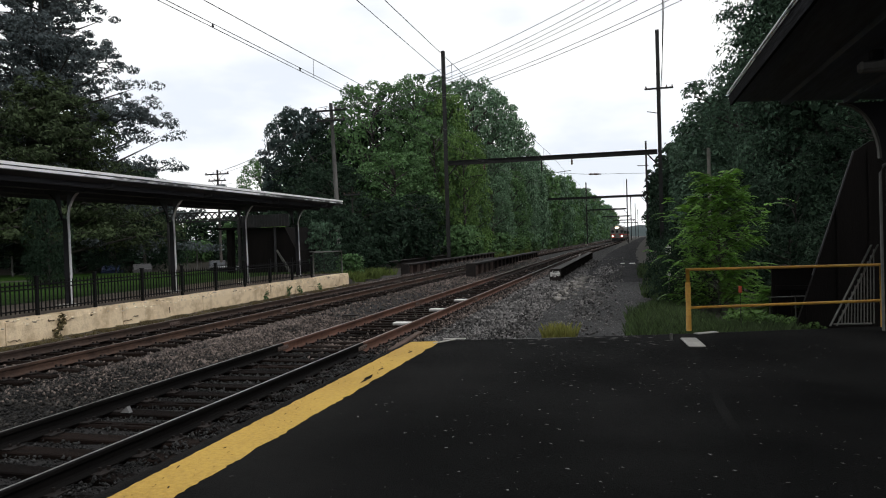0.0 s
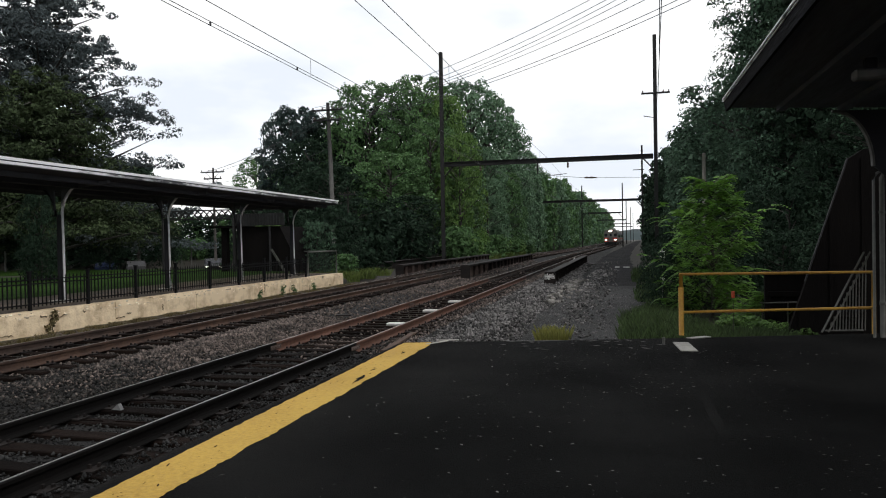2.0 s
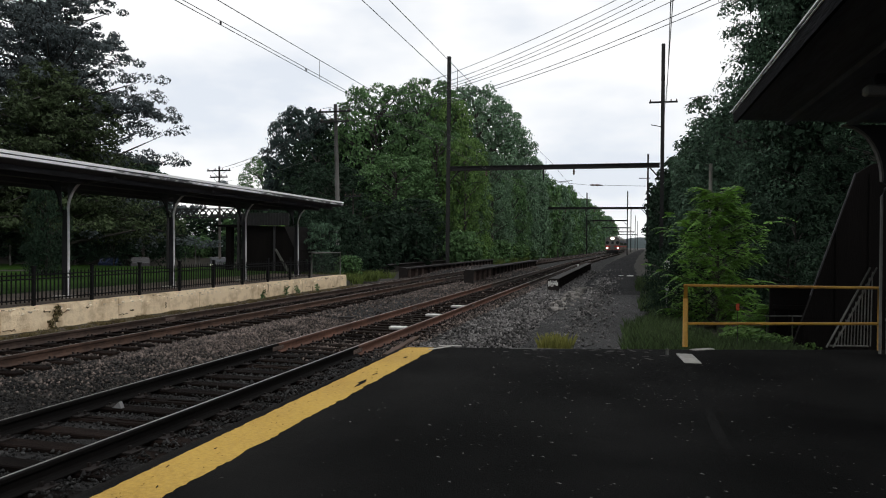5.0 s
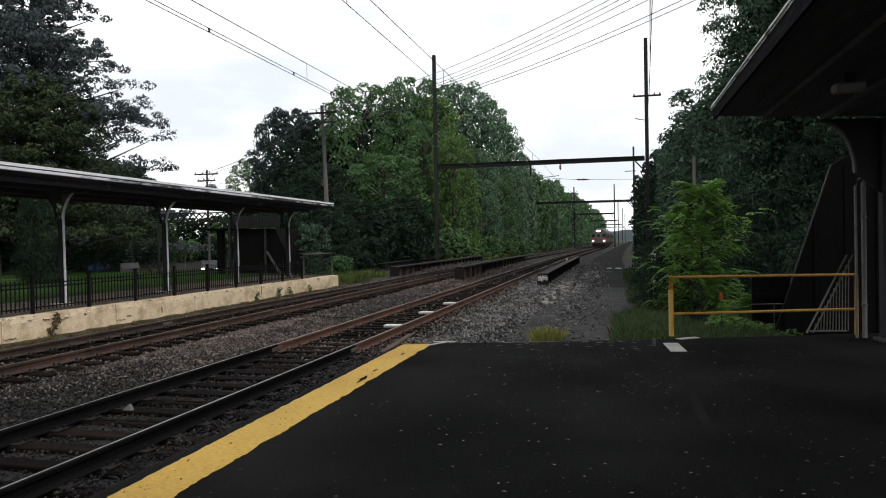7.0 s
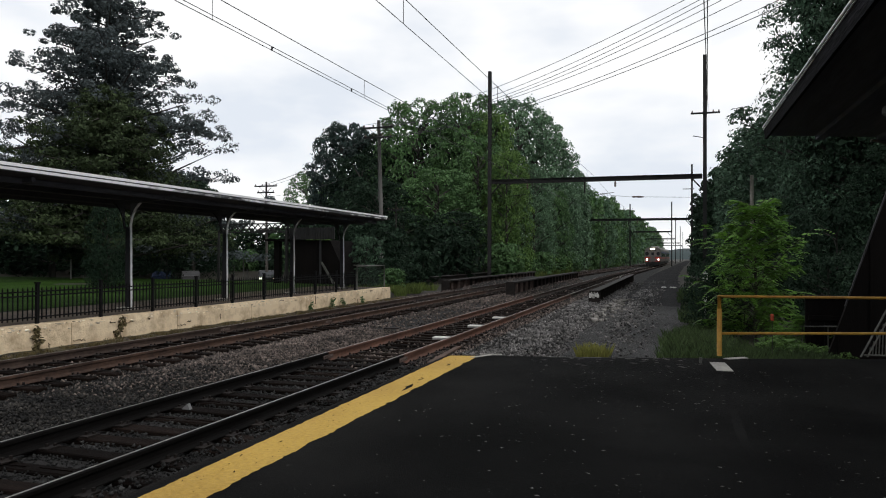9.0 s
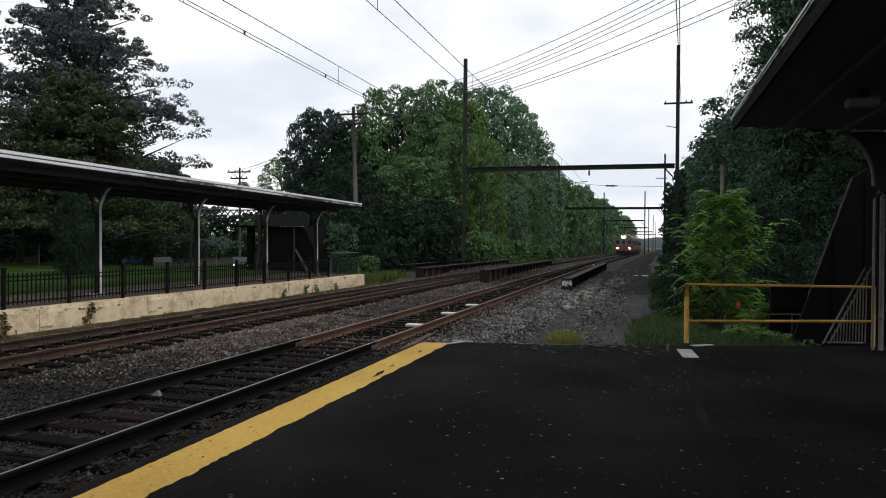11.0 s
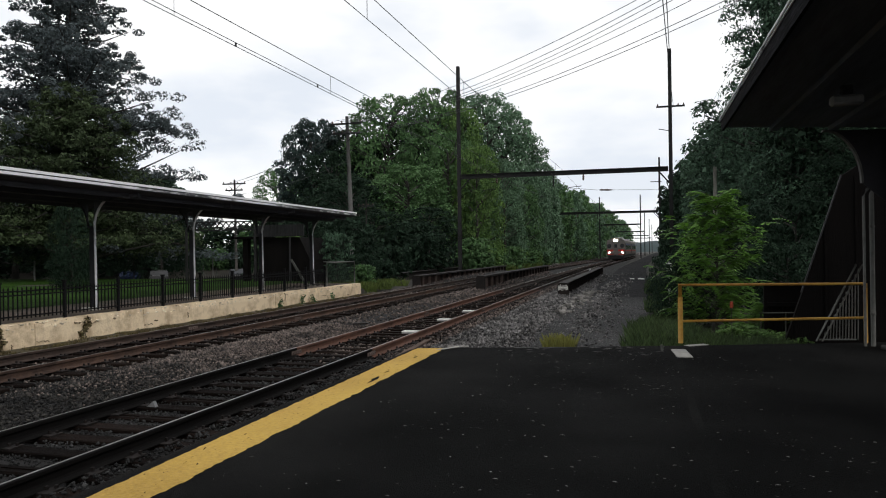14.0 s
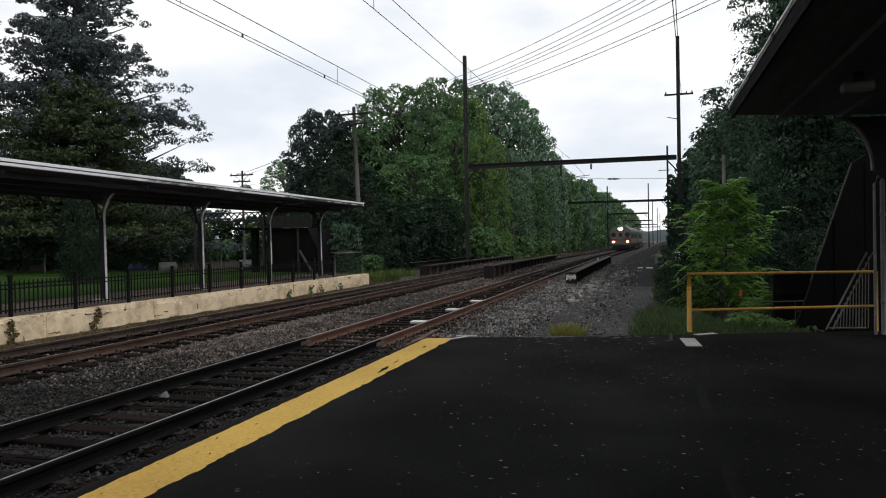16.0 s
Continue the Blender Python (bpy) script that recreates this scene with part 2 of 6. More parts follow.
# Dark leaf copies: the wood's own green plus its shade, put into the colour.
M_LEAFDARK = material("dark_shade_leaves", (0.032, 0.057, 0.034), 0.7, dark=(0.011, 0.022, 0.0145), scale=1.4, island=0.6, bump=0, spec=0.08, translucent=0.25)
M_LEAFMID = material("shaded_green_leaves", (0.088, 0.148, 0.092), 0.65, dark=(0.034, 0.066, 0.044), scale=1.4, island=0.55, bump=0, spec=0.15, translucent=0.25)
M_DRYWEED = material("dry_brown_weeds", (0.15, 0.12, 0.05), 0.85, dark=(0.08, 0.065, 0.03), scale=2, island=0.45, bump=0, translucent=0.2)
M_LEAFBRIGHT = material("young_bright_leaves", (0.14, 0.285, 0.04), 0.55, dark=(0.05, 0.115, 0.022), scale=1.6, island=0.45, bump=0, spec=0.3, translucent=0.35)
M_NEEDLE = material("conifer_needles", (0.1, 0.122, 0.124), 0.7, dark=(0.045, 0.057, 0.062), scale=1.2, island=0.5, bump=0, spec=0.2, translucent=0.22)
M_OLIVE = material("olive_needles", (0.068, 0.094, 0.043), 0.75, dark=(0.026, 0.039, 0.02), scale=1.2, island=0.5, bump=0, spec=0.12, translucent=0.18)
M_GRASS = material("wild_grass", (0.13, 0.17, 0.04), 0.8, dark=(0.07, 0.1, 0.022), scale=1.2, island=0.35, bump=0, translucent=0.3)
M_GRASSDIM = material("dull_wild_grass", (0.062, 0.098, 0.033), 0.85, dark=(0.034, 0.056, 0.02), scale=1.5, island=0.5, bump=0, translucent=0.25)
M_GRASSYEL = material("yellowing_grass", (0.25, 0.24, 0.06), 0.8, dark=(0.16, 0.17, 0.04), scale=2, island=0.3, bump=0, translucent=0.3)
M_STAINLESS = material("stainless_steel", (0.2, 0.185, 0.172), 0.5, 0.5, dark=(0.11, 0.102, 0.096), scale=3, stretch=(1, 1, 8))
M_RED = material("red_stripe_paint", (0.5, 0.03, 0.02), 0.5, scale=5, bump=0.05)
M_BLUE = material("blue_stripe_paint", (0.03, 0.06, 0.2), 0.5, scale=5, bump=0.05)
M_BLACK = material("black_rubber_and_shade", (0.012, 0.012, 0.012), 0.7, scale=8, bump=0.1)
M_GLASS = material("dark_window_glass", (0.02, 0.022, 0.025), 0.15, scale=3, bump=0, spec=0.35)
M_LAMP = material("lit_headlamp", (1.0, 0.86, 0.6), emit=28.0)
M_LAMPLOW = material("lit_lower_headlamp", (1.0, 0.9, 0.75), emit=22.0)
M_HEADCAR = material("car_headlamp", (1.0, 0.9, 0.7), emit=6.0)
# Near black: deep shade around the stairs is put into this colour.
M_BROWNWOOD = material("shade_dark_brown_boards", (0.0058, 0.0046, 0.0043), 0.95, dark=(0.0026, 0.0022, 0.0021), scale=5, stretch=(6, 6, 0.5), bump=0.4, spec=0.12)
M_PORCELAIN = material("brown_insulator", (0.1, 0.06, 0.045), 0.3, scale=8, bump=0)
M_DIFFUSER = material("dusty_lamp_cover", (0.2, 0.2, 0.2), 0.6, scale=6, bump=0.05)
M_CARDARK = material("dark_blue_car_paint", (0.012, 0.018, 0.04), 0.25, scale=3, bump=0)
M_CARLIGHT = material("dark_grey_car_paint", (0.014, 0.0145, 0.016), 0.5, 0.0, scale=3, bump=0, spec=0.15)
M_CARWHITE = material("white_car_paint", (0.2, 0.2, 0.2), 0.3, scale=3, bump=0)
M_CARPALE = material("pale_grey_car_paint", (0.09, 0.09, 0.092), 0.4, scale=3, bump=0, spec=0.2)
# Blue-green of the far hill has the distance haze put into it.
M_HILL = material("hazy_wooded_hill", (0.036, 0.055, 0.056), 0.95, dark=(0.022, 0.036, 0.038), scale=0.05, bump=0)


# ---- mesh helpers ----
def finish(name, bm, mat, smooth=False):
    me = bpy.data.meshes.new(name)
    bm.normal_update()
    bm.to_mesh(me)
    bm.free()
    me.materials.append(mat)
    if smooth:
        me.polygons.foreach_set("use_smooth", [True] * len(me.polygons))
    return me


def part(name, bm, mat, parent=None, label="", smooth=False):
    """Links a bmesh as one mesh object, under a thing or a part if one is given."""
    ob = new(name, finish(name, bm, mat, smooth))
    if parent:
        ob.parent = parent
    if label:
        ob["label"] = label
    return ob


def shared(name, me, parent, m):
    """One more object on a mesh that is there already."""
    ob = new(name, me)
    ob.parent = parent
    ob.matrix_basis = m
    return ob


def thing(name, x, y, z, label, category, group="", rz=0):
    """An Empty at a thing's base."""
    ob = new(name)
    ob.matrix_basis = pose(x, y, z, 0, 0, rz)
    return tagged(ob, label, category, group)


def block(bm, x0, x1, y0, y1, z0, z1, bevel=0.0):
    vs = [bm.verts.new(p) for p in ((x0, y0, z0), (x1, y0, z0), (x1, y1, z0), (x0, y1, z0), (x0, y0, z1), (x1, y0, z1), (x1, y1, z1), (x0, y1, z1))]
    fs = [bm.faces.new([vs[i] for i in q]) for q in ((3, 2, 1, 0), (4, 5, 6, 7), (0, 1, 5, 4), (1, 2, 6, 5), (2, 3, 7, 6), (3, 0, 4, 7))]
    if bevel:
        bmesh.ops.bevel(bm, geom=list({e for f in fs for e in f.edges}), offset=bevel, segments=1, affect="EDGES")
    return bm


def boxed(x0, x1, y0, y1, z0, z1, bevel=0.0):
    return block(bmesh.new(), x0, x1, y0, y1, z0, z1, bevel)


def tube(bm, points, radii, n=8, caps=True):
    """A round bar through points, with a radius at each."""
    pts = [Vector(p) for p in points]
    if not hasattr(radii, "__len__"):
        radii = [radii] * len(pts)
    rings = []
    for i, p in enumerate(pts):
        d = (pts[min(i + 1, len(pts) - 1)] - pts[max(i - 1, 0)]).normalized()
        a = d.cross(Vector((0, 0, 1)) if abs(d.z) < 0.9 else Vector((1, 0, 0))).normalized()
        b = d.cross(a)
        rings.append([bm.verts.new(p + radii[i] * (a * math.cos(2 * math.pi * k / n) + b * math.sin(2 * math.pi * k / n))) for k in range(n)])
    for r, s in zip(rings, rings[1:]):
        for k in range(n):
            bm.faces.new((r[k], r[(k + 1) % n], s[(k + 1) % n], s[k]))
    if caps:
        bm.faces.new(rings[0])
        bm.faces.new(list(reversed(rings[-1])))
    return bm


def bar(points, radii, n=8):
    return tube(bmesh.new(), points, radii, n)


def sweep(bm, profile, path):
    """A closed profile (across, up) carried along a path that runs roughly along y."""
    rings = []
    for i, p in enumerate(path):
        a, b = Vector(path[max(i - 1, 0)]), Vector(path[min(i + 1, len(path) - 1)])
        d = (b - a).normalized()
        side = Vector((d.y, -d.x, 0)).normalized()
        rings.append([bm.verts.new(Vector(p) + side * u + Vector((0, 0, v))) for u, v in profile])
    k = len(profile)
    for r, s in zip(rings, rings[1:]):
        for i in range(k):
            bm.faces.new((r[i], r[(i + 1) % k], s[(i + 1) % k], s[i]))
    bm.faces.new(list(reversed(rings[0])))
    bm.faces.new(rings[-1])
    return bm


def prism(bm, outline, axis, lo, hi):
    """An outline of (a, b) pairs given depth along an axis: 'x': (y, z), 'y': (x, z), 'z': (x, y)."""
    def at(p, d):
        return {"x": (d, p[0], p[1]), "y": (p[0], d, p[1]), "z": (p[0], p[1], d)}[axis]
    lower, upper = [bm.verts.new(at(p, lo)) for p in outline], [bm.verts.new(at(p, hi)) for p in outline]
    n = len(outline)
    bm.faces.new(list(reversed(lower)))
    bm.faces.new(upper)
    for i in range(n):
        bm.faces.new((lower[i], lower[(i + 1) % n], upper[(i + 1) % n], upper[i]))
    bmesh.ops.recalc_face_normals(bm, faces=bm.faces[:])
    return bm


def raw_mesh(name, verts, faces, mat, parent=None, smooth=False):
    """A large mesh straight from arrays of vertices and equal-sided faces."""
    verts, faces = np.asarray(verts, np.float32), np.asarray(faces, np.int32)
    me = bpy.data.meshes.new(name)
    me.vertices.add(len(verts))
    me.vertices.foreach_set("co", verts.ravel())
    k = faces.shape[1]
    me.loops.add(faces.size)
    me.loops.foreach_set("vertex_index", faces.ravel())
    me.polygons.add(len(faces))
    me.polygons.foreach_set("loop_start", np.arange(0, faces.size, k, dtype=np.int32))
    me.update(calc_edges=True)
    me.validate()
    me.materials.append(mat)
    if smooth:
        me.polygons.foreach_set("use_smooth", [True] * len(me.polygons))
    ob = new(name, me)
    if parent:
        ob.parent = parent
    return ob


def bend(y):
    """How far the line drifts to the right, past the bridge."""
    d = max(0.0, y - 65.0)
    return 0.0285 * d - 0.57 * (1 - math.exp(-d / 20.0))


def bend_far(y):
    """The same for the far track, which closes in on the near one past the bridge."""
    t = min(1.0, max(0.0, (y - 70.0) / 65.0))
    return bend(y) + 0.9 * t * t * (3 - 2 * t)


TRACK_B = -4.86
PLATFORM = 0.22
LAWN = 0.38
BED = -0.2


# ---- ground and large structure ----
def step(x, a, b):
    t = min(1.0, max(0.0, (x - a) / (b - a)))
    return t * t * (3 - 2 * t)


def ground_height(x, y):
    left = step(-x, 7.3, 7.6) * (1 - step(y, 31.6, 35.0))
    h = -0.42 + left * (LAWN - 0.04 + 0.42)
    h += step(-x, 8.0, 13.0) * step(y, 31.6, 35.0) * 0.55
    h += step(x, 2.4, 4.4) * step(y, 10, 13) * 0.27
    h += step(x, 5.9, 8.0) * step(y, 12, 16) * 0.12
    h -= 1.35 * step(-x, 11, 15) * (1 - step(-x, 46, 60)) * step(y, 39, 45) * (1 - step(y, 74, 84))
    h += 1.5 * step(abs(x), 60, 220)
    return h + 0.04 * noise.noise((x * 0.35, y * 0.35, 0)) * (1 if abs(x) > 7.6 or y > 35 else 0.4)


def build_ground():
    xs = sorted(set([-3000, -1200, -600, -300, -150, -100] + [-80 + 4 * i for i in range(15)] + [-22 + i for i in range(14)] + [-8.4 + 0.2 * i for i in range(8)]
                    + [-6 + 0.8 * i for i in range(10)] + [2.2 + 0.3 * i for i in range(24)] + [9.6 + 1.5 * i for i in range(14)] + [32, 40, 60, 90, 150, 300, 600, 1200, 3000]))
    ys = sorted(set([-3000, -1000, -300, -120, -60, -30, -15, -8, -4] + [i for i in range(0, 80)] + [80 + 4 * i for i in range(40)] + [250, 300, 400, 600, 1000, 2000, 4000]))
    verts = [(x, y, ground_height(x, y)) for y in ys for x in xs]
    w = len(xs)
    faces = [(j * w + i, j * w + i + 1, (j + 1) * w + i + 1, (j + 1) * w + i) for j in range(len(ys) - 1) for i in range(w - 1)]
    tagged(raw_mesh("ground", verts, faces, M_SOIL, smooth=True), "dark soil and leaf litter between the tracks and the trees", "ground", kind="structure")


def strip(name, xfun0, xfun1, ys, zfun, mat, nx, label, category, wobble=0.0):
    """A sheet that lies along the line, between two edges."""
    verts, faces = [], []
    for y in ys:
        a, b = xfun0(y), xfun1(y)
        for i in range(nx + 1):
            x = a + (b - a) * i / nx
            verts.append((x, y, zfun(x, y) + wobble * noise.noise((x * 1.7, y * 1.7, 3))))
    w = nx + 1
    for j in range(len(ys) - 1):
        for i in range(nx):
            faces.append((j * w + i, j * w + i + 1, (j + 1) * w + i + 1, (j + 1) * w + i))
    return tagged(raw_mesh(name, verts, faces, mat, smooth=True), label, category, kind="structure")


def spans(a, b, d):
    n = max(1, round((b - a) / d))
    return [a + (b - a) * i / n for i in range(n + 1)]


def bed_height(x, y):
    x = x - bend(y)
    between = 0.07 * math.exp(-((x + 2.43) / 0.55) ** 2) - 0.035 * math.exp(-((abs(x - TRACK_B) - 1.3) / 0.3) ** 2) * (1 if x > TRACK_B else 0)
    shoulder = 0.05 * step(-x, 6.1, 7.1) - 0.2 * step(x, 2.6, 3.9)
    heaped = 0.26 * step(y, 41.5, 50) * math.exp(-((x + 6.95) / 0.42) ** 2) * (1 - step(y, 66, 72)) + 0.2 * step(y, 38, 46) * math.exp(-((x + 2.05) / 0.4) ** 2) * (1 - step(y, 61, 66))
    return BED - 0.03 + between + shoulder + heaped


def build_beds():
    ys = spans(-25, 70, 0.6) + spans(74, 420, 6)
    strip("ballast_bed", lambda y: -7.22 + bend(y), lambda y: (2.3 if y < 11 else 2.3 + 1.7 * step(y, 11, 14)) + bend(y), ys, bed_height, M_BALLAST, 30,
          "near-black ballast bed under both tracks, shade between stones in its colour", "ballast", 0.035)
    strip("wall_bank", lambda y: -7.22, lambda y: -6.42 + 0.16 * noise.noise((7, y * 0.7, 0)) + 0.1 * noise.noise((3, y * 2.3, 0)), spans(-20, 33.5, 0.3), lambda x, y: bed_height(x, y) + 0.03 * step(-x, 6.3, 6.6), M_BANK, 5,
          "brown gritty soil bank at the foot of the platform wall", "soil", 0.03)
    west = lambda y: 3.45 + 0.4 * noise.noise((5, y * 0.45, 0)) + 0.15 * noise.noise((2, y * 1.9, 0)) + bend(y)
    east = lambda y: 6.1 + 0.3 * noise.noise((0, y * 0.4, 0)) + bend(y)
    level = lambda x, y: max(-0.115, ground_height(x, min(y, 70)) + 0.03) - 0.05 * step(y, 10, 12) * (1 - step(y, 12, 14))
    strip("gravel_path", west, east, spans(11.2, 30, 0.7), level, M_GRAVEL, 12, "grey gravel service path beside the track", "path", 0.03)
    strip("far_path", west, east, spans(30, 70, 0.8) + spans(74, 420, 6), level, M_PATHFAR, 12, "darker path running on beside the track", "path", 0.03)


PLAT_END = ((2.08, 10.98), (4.45, 11.5), (6.5, 12.06), (9.3, 12.92), (14.0, 14.2))


def build_platform():
    outline = [(2.08, -25.0)] + list(PLAT_END) + [(14.0, -25.0)]
    bm = prism(bmesh.new(), outline, "z", -0.6, PLATFORM)
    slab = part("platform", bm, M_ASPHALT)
    tagged(slab, "black asphalt station platform with worn speckled surface", "platform", kind="structure")
    # painted edge stripe, ragged along its inner side
    rnd = random.Random(4)
    ys = spans(-12, 10.9, 0.05)
    verts, faces = [], []
    for i, y in enumerate(ys):
        end = y > 10.6
        slew = 0.0085 * max(0.0, 10.5 - y)
        inner = 2.57 + 0.5 * slew + 0.03 * noise.noise((y * 3, 0, 0)) + 0.018 * noise.noise((y * 11, 0, 5)) + rnd.uniform(-0.008, 0.008) - (0.05 * (y - 10.6) / 0.3 if end else 0)
        verts += [(2.115 + slew + 0.016 * noise.noise((y * 6, 3, 0)) + rnd.uniform(-0.006, 0.008), y, PLATFORM + 0.004), (inner, y + (0.1 if end else 0.0), PLATFORM + 0.004)]
        if i:
            k = 2 * i
            faces.append((k - 2, k - 1, k + 1, k))
    tagged(raw_mesh("edge_stripe", verts, faces, M_YELLOW), "yellow painted safety stripe along the platform edge, chipped", "stripe", kind="structure")
    # bare patches and cracks in the stripe
    for x, y, a, b, turn in ((2.47, 7.95, 0.03, 0.2, 5), (2.43, 8.55, 0.016, 0.07, -10), (2.3, 6.2, 0.008, 0.018, 0), (2.33, 5.1, 0.01, 0.022, 0), (2.25, 4.6, 0.006, 0.04, 15), (2.4, 9.9, 0.02, 0.08, 0), *[(2.16 + 0.36 * rnd.random(), 3.0 + 7.6 * rnd.random(), 0.003 + 0.006 * rnd.random() ** 2, 0.004 + 0.024 * rnd.random() ** 2, rnd.uniform(-30, 30)) for _ in range(95)]):
        pts = []
        for k in range(14):
            w = 2 * math.pi * k / 14
            r = 1 + 0.75 * noise.noise((x * 9 + 2.2 * math.cos(w), y * 9 + 2.2 * math.sin(w), 0))
            pts.append((a * r * math.cos(w), b * r * math.sin(w)))
        bm = bmesh.new()
        bm.faces.new([bm.verts.new((p[0], p[1], 0)) for p in pts])
        ob = part("bare_patch", bm, M_ASPHALT, slab)
        ob.matrix_basis = pose(x, y, PLATFORM + 0.008, 0, 0, turn)
    # concrete kerb strip at the platform end
    bm = bmesh.new()
    for (x0, y0), (x1, y1) in zip(PLAT_END, PLAT_END[1:]):
        d = Vector((x1 - x0, y1 - y0, 0)).normalized()
        s = Vector((-d.y, d.x, 0)) * 0.09
        pts = [(x0, y0), (x1, y1), (x1 + s.x, y1 + s.y), (x0 + s.x, y0 + s.y)]
        prism(bm, pts, "z", -0.5, PLATFORM - 0.012)
    tagged(part("platform_kerb", bm, M_EDGE), "worn concrete kerb along the platform end", "kerb", kind="structure")
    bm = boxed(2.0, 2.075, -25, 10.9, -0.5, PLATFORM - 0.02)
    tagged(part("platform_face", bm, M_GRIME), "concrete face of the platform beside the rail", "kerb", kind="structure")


def build_far_platform():
    wall = new("wall_platform", None)
    tagged(wall, "cream weathered concrete platform wall, stained and crumbling at the top", "wall", kind="structure")
    rnd = random.Random(9)
    y = -24.0
    while y < 31.7:
        y1 = min(y + 3.65, 31.85)
        bm = bmesh.new()
        n, m = 18, 6
        grid = [[bm.verts.new((-7.2 + 0.012 * noise.noise((yy * 2, zz * 3, 0)) + (0.03 * noise.noise((yy * 5, zz * 5, 7)) - 0.02 if zz > 0.3 else 0), yy, zz))
                 for zz in [-0.45 + (LAWN + 0.45 - (0.018 * abs(noise.noise((yy * 4, 0, 2))) if k == m else 0)) * k / m for k in range(m + 1)]]
                for yy in [y + 0.012 + (y1 - y - 0.024) * i / n for i in range(n + 1)]]
        for i in range(n):
            for k in range(m):
                bm.faces.new((grid[i][k], grid[i + 1][k], grid[i + 1][k + 1], grid[i][k + 1]))
        back = [bm.verts.new((-7.55, g[m].co.y, g[m].co.z)) for g in grid]
        for i in range(n):
            bm.faces.new((grid[i][m], grid[i + 1][m], back[i + 1], back[i]))
        for e in (0, n):
            low = bm.verts.new((-7.55, grid[e][0].co.y, -0.45))
            bm.faces.new([grid[e][k] for k in range(m + 1)] + [back[e], low])
        part("wall_panel", bm, M_WALL, wall)
        y = y1
    for k in range(18):
        y, z, up = rnd.uniform(7.0, 31.0), rnd.uniform(-0.12, 0.33), k % 3 == 0
        n = rnd.uniform(0.06, 0.2) if up else rnd.uniform(0.05, 0.3)
        line = []
        for i in range(13):
            d, off = n * (i / 6 - 1), 0.05 * noise.noise((k * 3.1, i * 0.55, 0)) + 0.02 * noise.noise((k * 1.7, i * 1.9, 4))
            line.append((y + off, min(0.35, z + d)) if up else (y + d, min(0.35, z + off)))
        wide = [rnd.uniform(0.001, 0.0032) * math.sin(math.pi * (i + 0.5) / 13) + 0.0008 for i in range(13)]
        side = (1, 0) if up else (0, 1)
        pts = [(p + side[0] * w, q + side[1] * w) for (p, q), w in zip(line, wide)] + [(p - side[0] * w, q - side[1] * w) for (p, q), w in reversed(list(zip(line, wide)))]
        part("crack", prism(bmesh.new(), pts, "x", -7.21, -7.18), M_STAIN, wall)
    verts, faces = [], []
    dark_verts, dark_faces = [], []
    for k in range(420):
        y, z, broken = rnd.uniform(7.0, 31.6), LAWN - 0.015 - 0.15 * rnd.random() ** 1.8, k % 8 == 0
        v, f = (dark_verts, dark_faces) if broken else (verts, faces)
        ry, rz = rnd.uniform(0.02, 0.09), rnd.uniform(0.01, 0.034) * (0.5 if broken else 1)
        i0 = len(v)
        ring = [(y + ry * rnd.uniform(0.6, 1.2) * math.cos(a), min(LAWN - 0.004, z + rz * rnd.uniform(0.5, 1.3) * math.sin(a))) for a in [math.tau * i / 8 for i in range(8)]]
        face = -7.2 + 0.012 * noise.noise((y * 2, z * 3, 0)) + (0.03 * noise.noise((y * 5, z * 5, 7)) - 0.02 if z > 0.3 else 0)
        v += [(face - 0.02, p, q) for p, q in ring] + [(face + rnd.uniform(0.003, 0.011), y + 0.8 * (p - y), z + 0.8 * (q - z)) for p, q in ring]
        f += [(i0 + i, i0 + (i + 1) % 8, i0 + 8 + (i + 1) % 8, i0 + 8 + i) for i in range(8)] + [(i0 + 8, i0 + 9, i0 + 10, i0 + 11), (i0 + 8, i0 + 11, i0 + 12, i0 + 15), (i0 + 12, i0 + 13, i0 + 14, i0 + 15)]
    for name, v, f, m, label in (("spalled_rim", verts, faces, M_SPALL, "pale crumbled concrete along the top"), ("broken_rim", dark_verts, dark_faces, M_STAIN, "dark broken spots along the top")):
        ob = tagged(raw_mesh(name, v, f, m), label, kind="stuff")
        ob.parent = wall
    part("wall_core", boxed(-7.5, -7.23, -24, 31.7, -0.45, LAWN - 0.03), M_WALL, wall)
    bm = boxed(-10.9, -7.53, -24, 31.85, LAWN - 0.2, LAWN - 0.01)
    tagged(part("pavement", bm, M_PAVING), "brown paved strip of the far platform under the canopy", "pavement", kind="structure")
    verts, faces = [], []
    xs, ys = spans(-75, -10.85, 2.5), spans(-24, 44, 1.75)
    for yy in ys:
        for x in xs:
            verts.append((x, yy, LAWN + 0.01 - 1.5 * step(yy, 37, 45) * (1 - step(-x, 46, 60)) + 0.06 * noise.noise((x * 0.15, yy * 0.15, 5)) * step(-x, 11, 16)))
    w = len(xs)
    faces = [(j * w + i, j * w + i + 1, (j + 1) * w + i + 1, (j + 1) * w + i) for j in range(len(ys) - 1) for i in range(w - 1)]
    tagged(raw_mesh("lawn", verts, faces, M_LAWN, smooth=True), "mown green lawn of the park behind the fence", "lawn", kind="structure")
    bm = prism(bmesh.new(), [(-58, 80), (-58, 64), (-24, 45), (-15, 45), (-15, 53), (-24, 61)], "z", -1.6, -1.1)
    tagged(part("road", bm, M_ROAD), "grey asphalt street beyond the park lawn", "road", kind="structure")


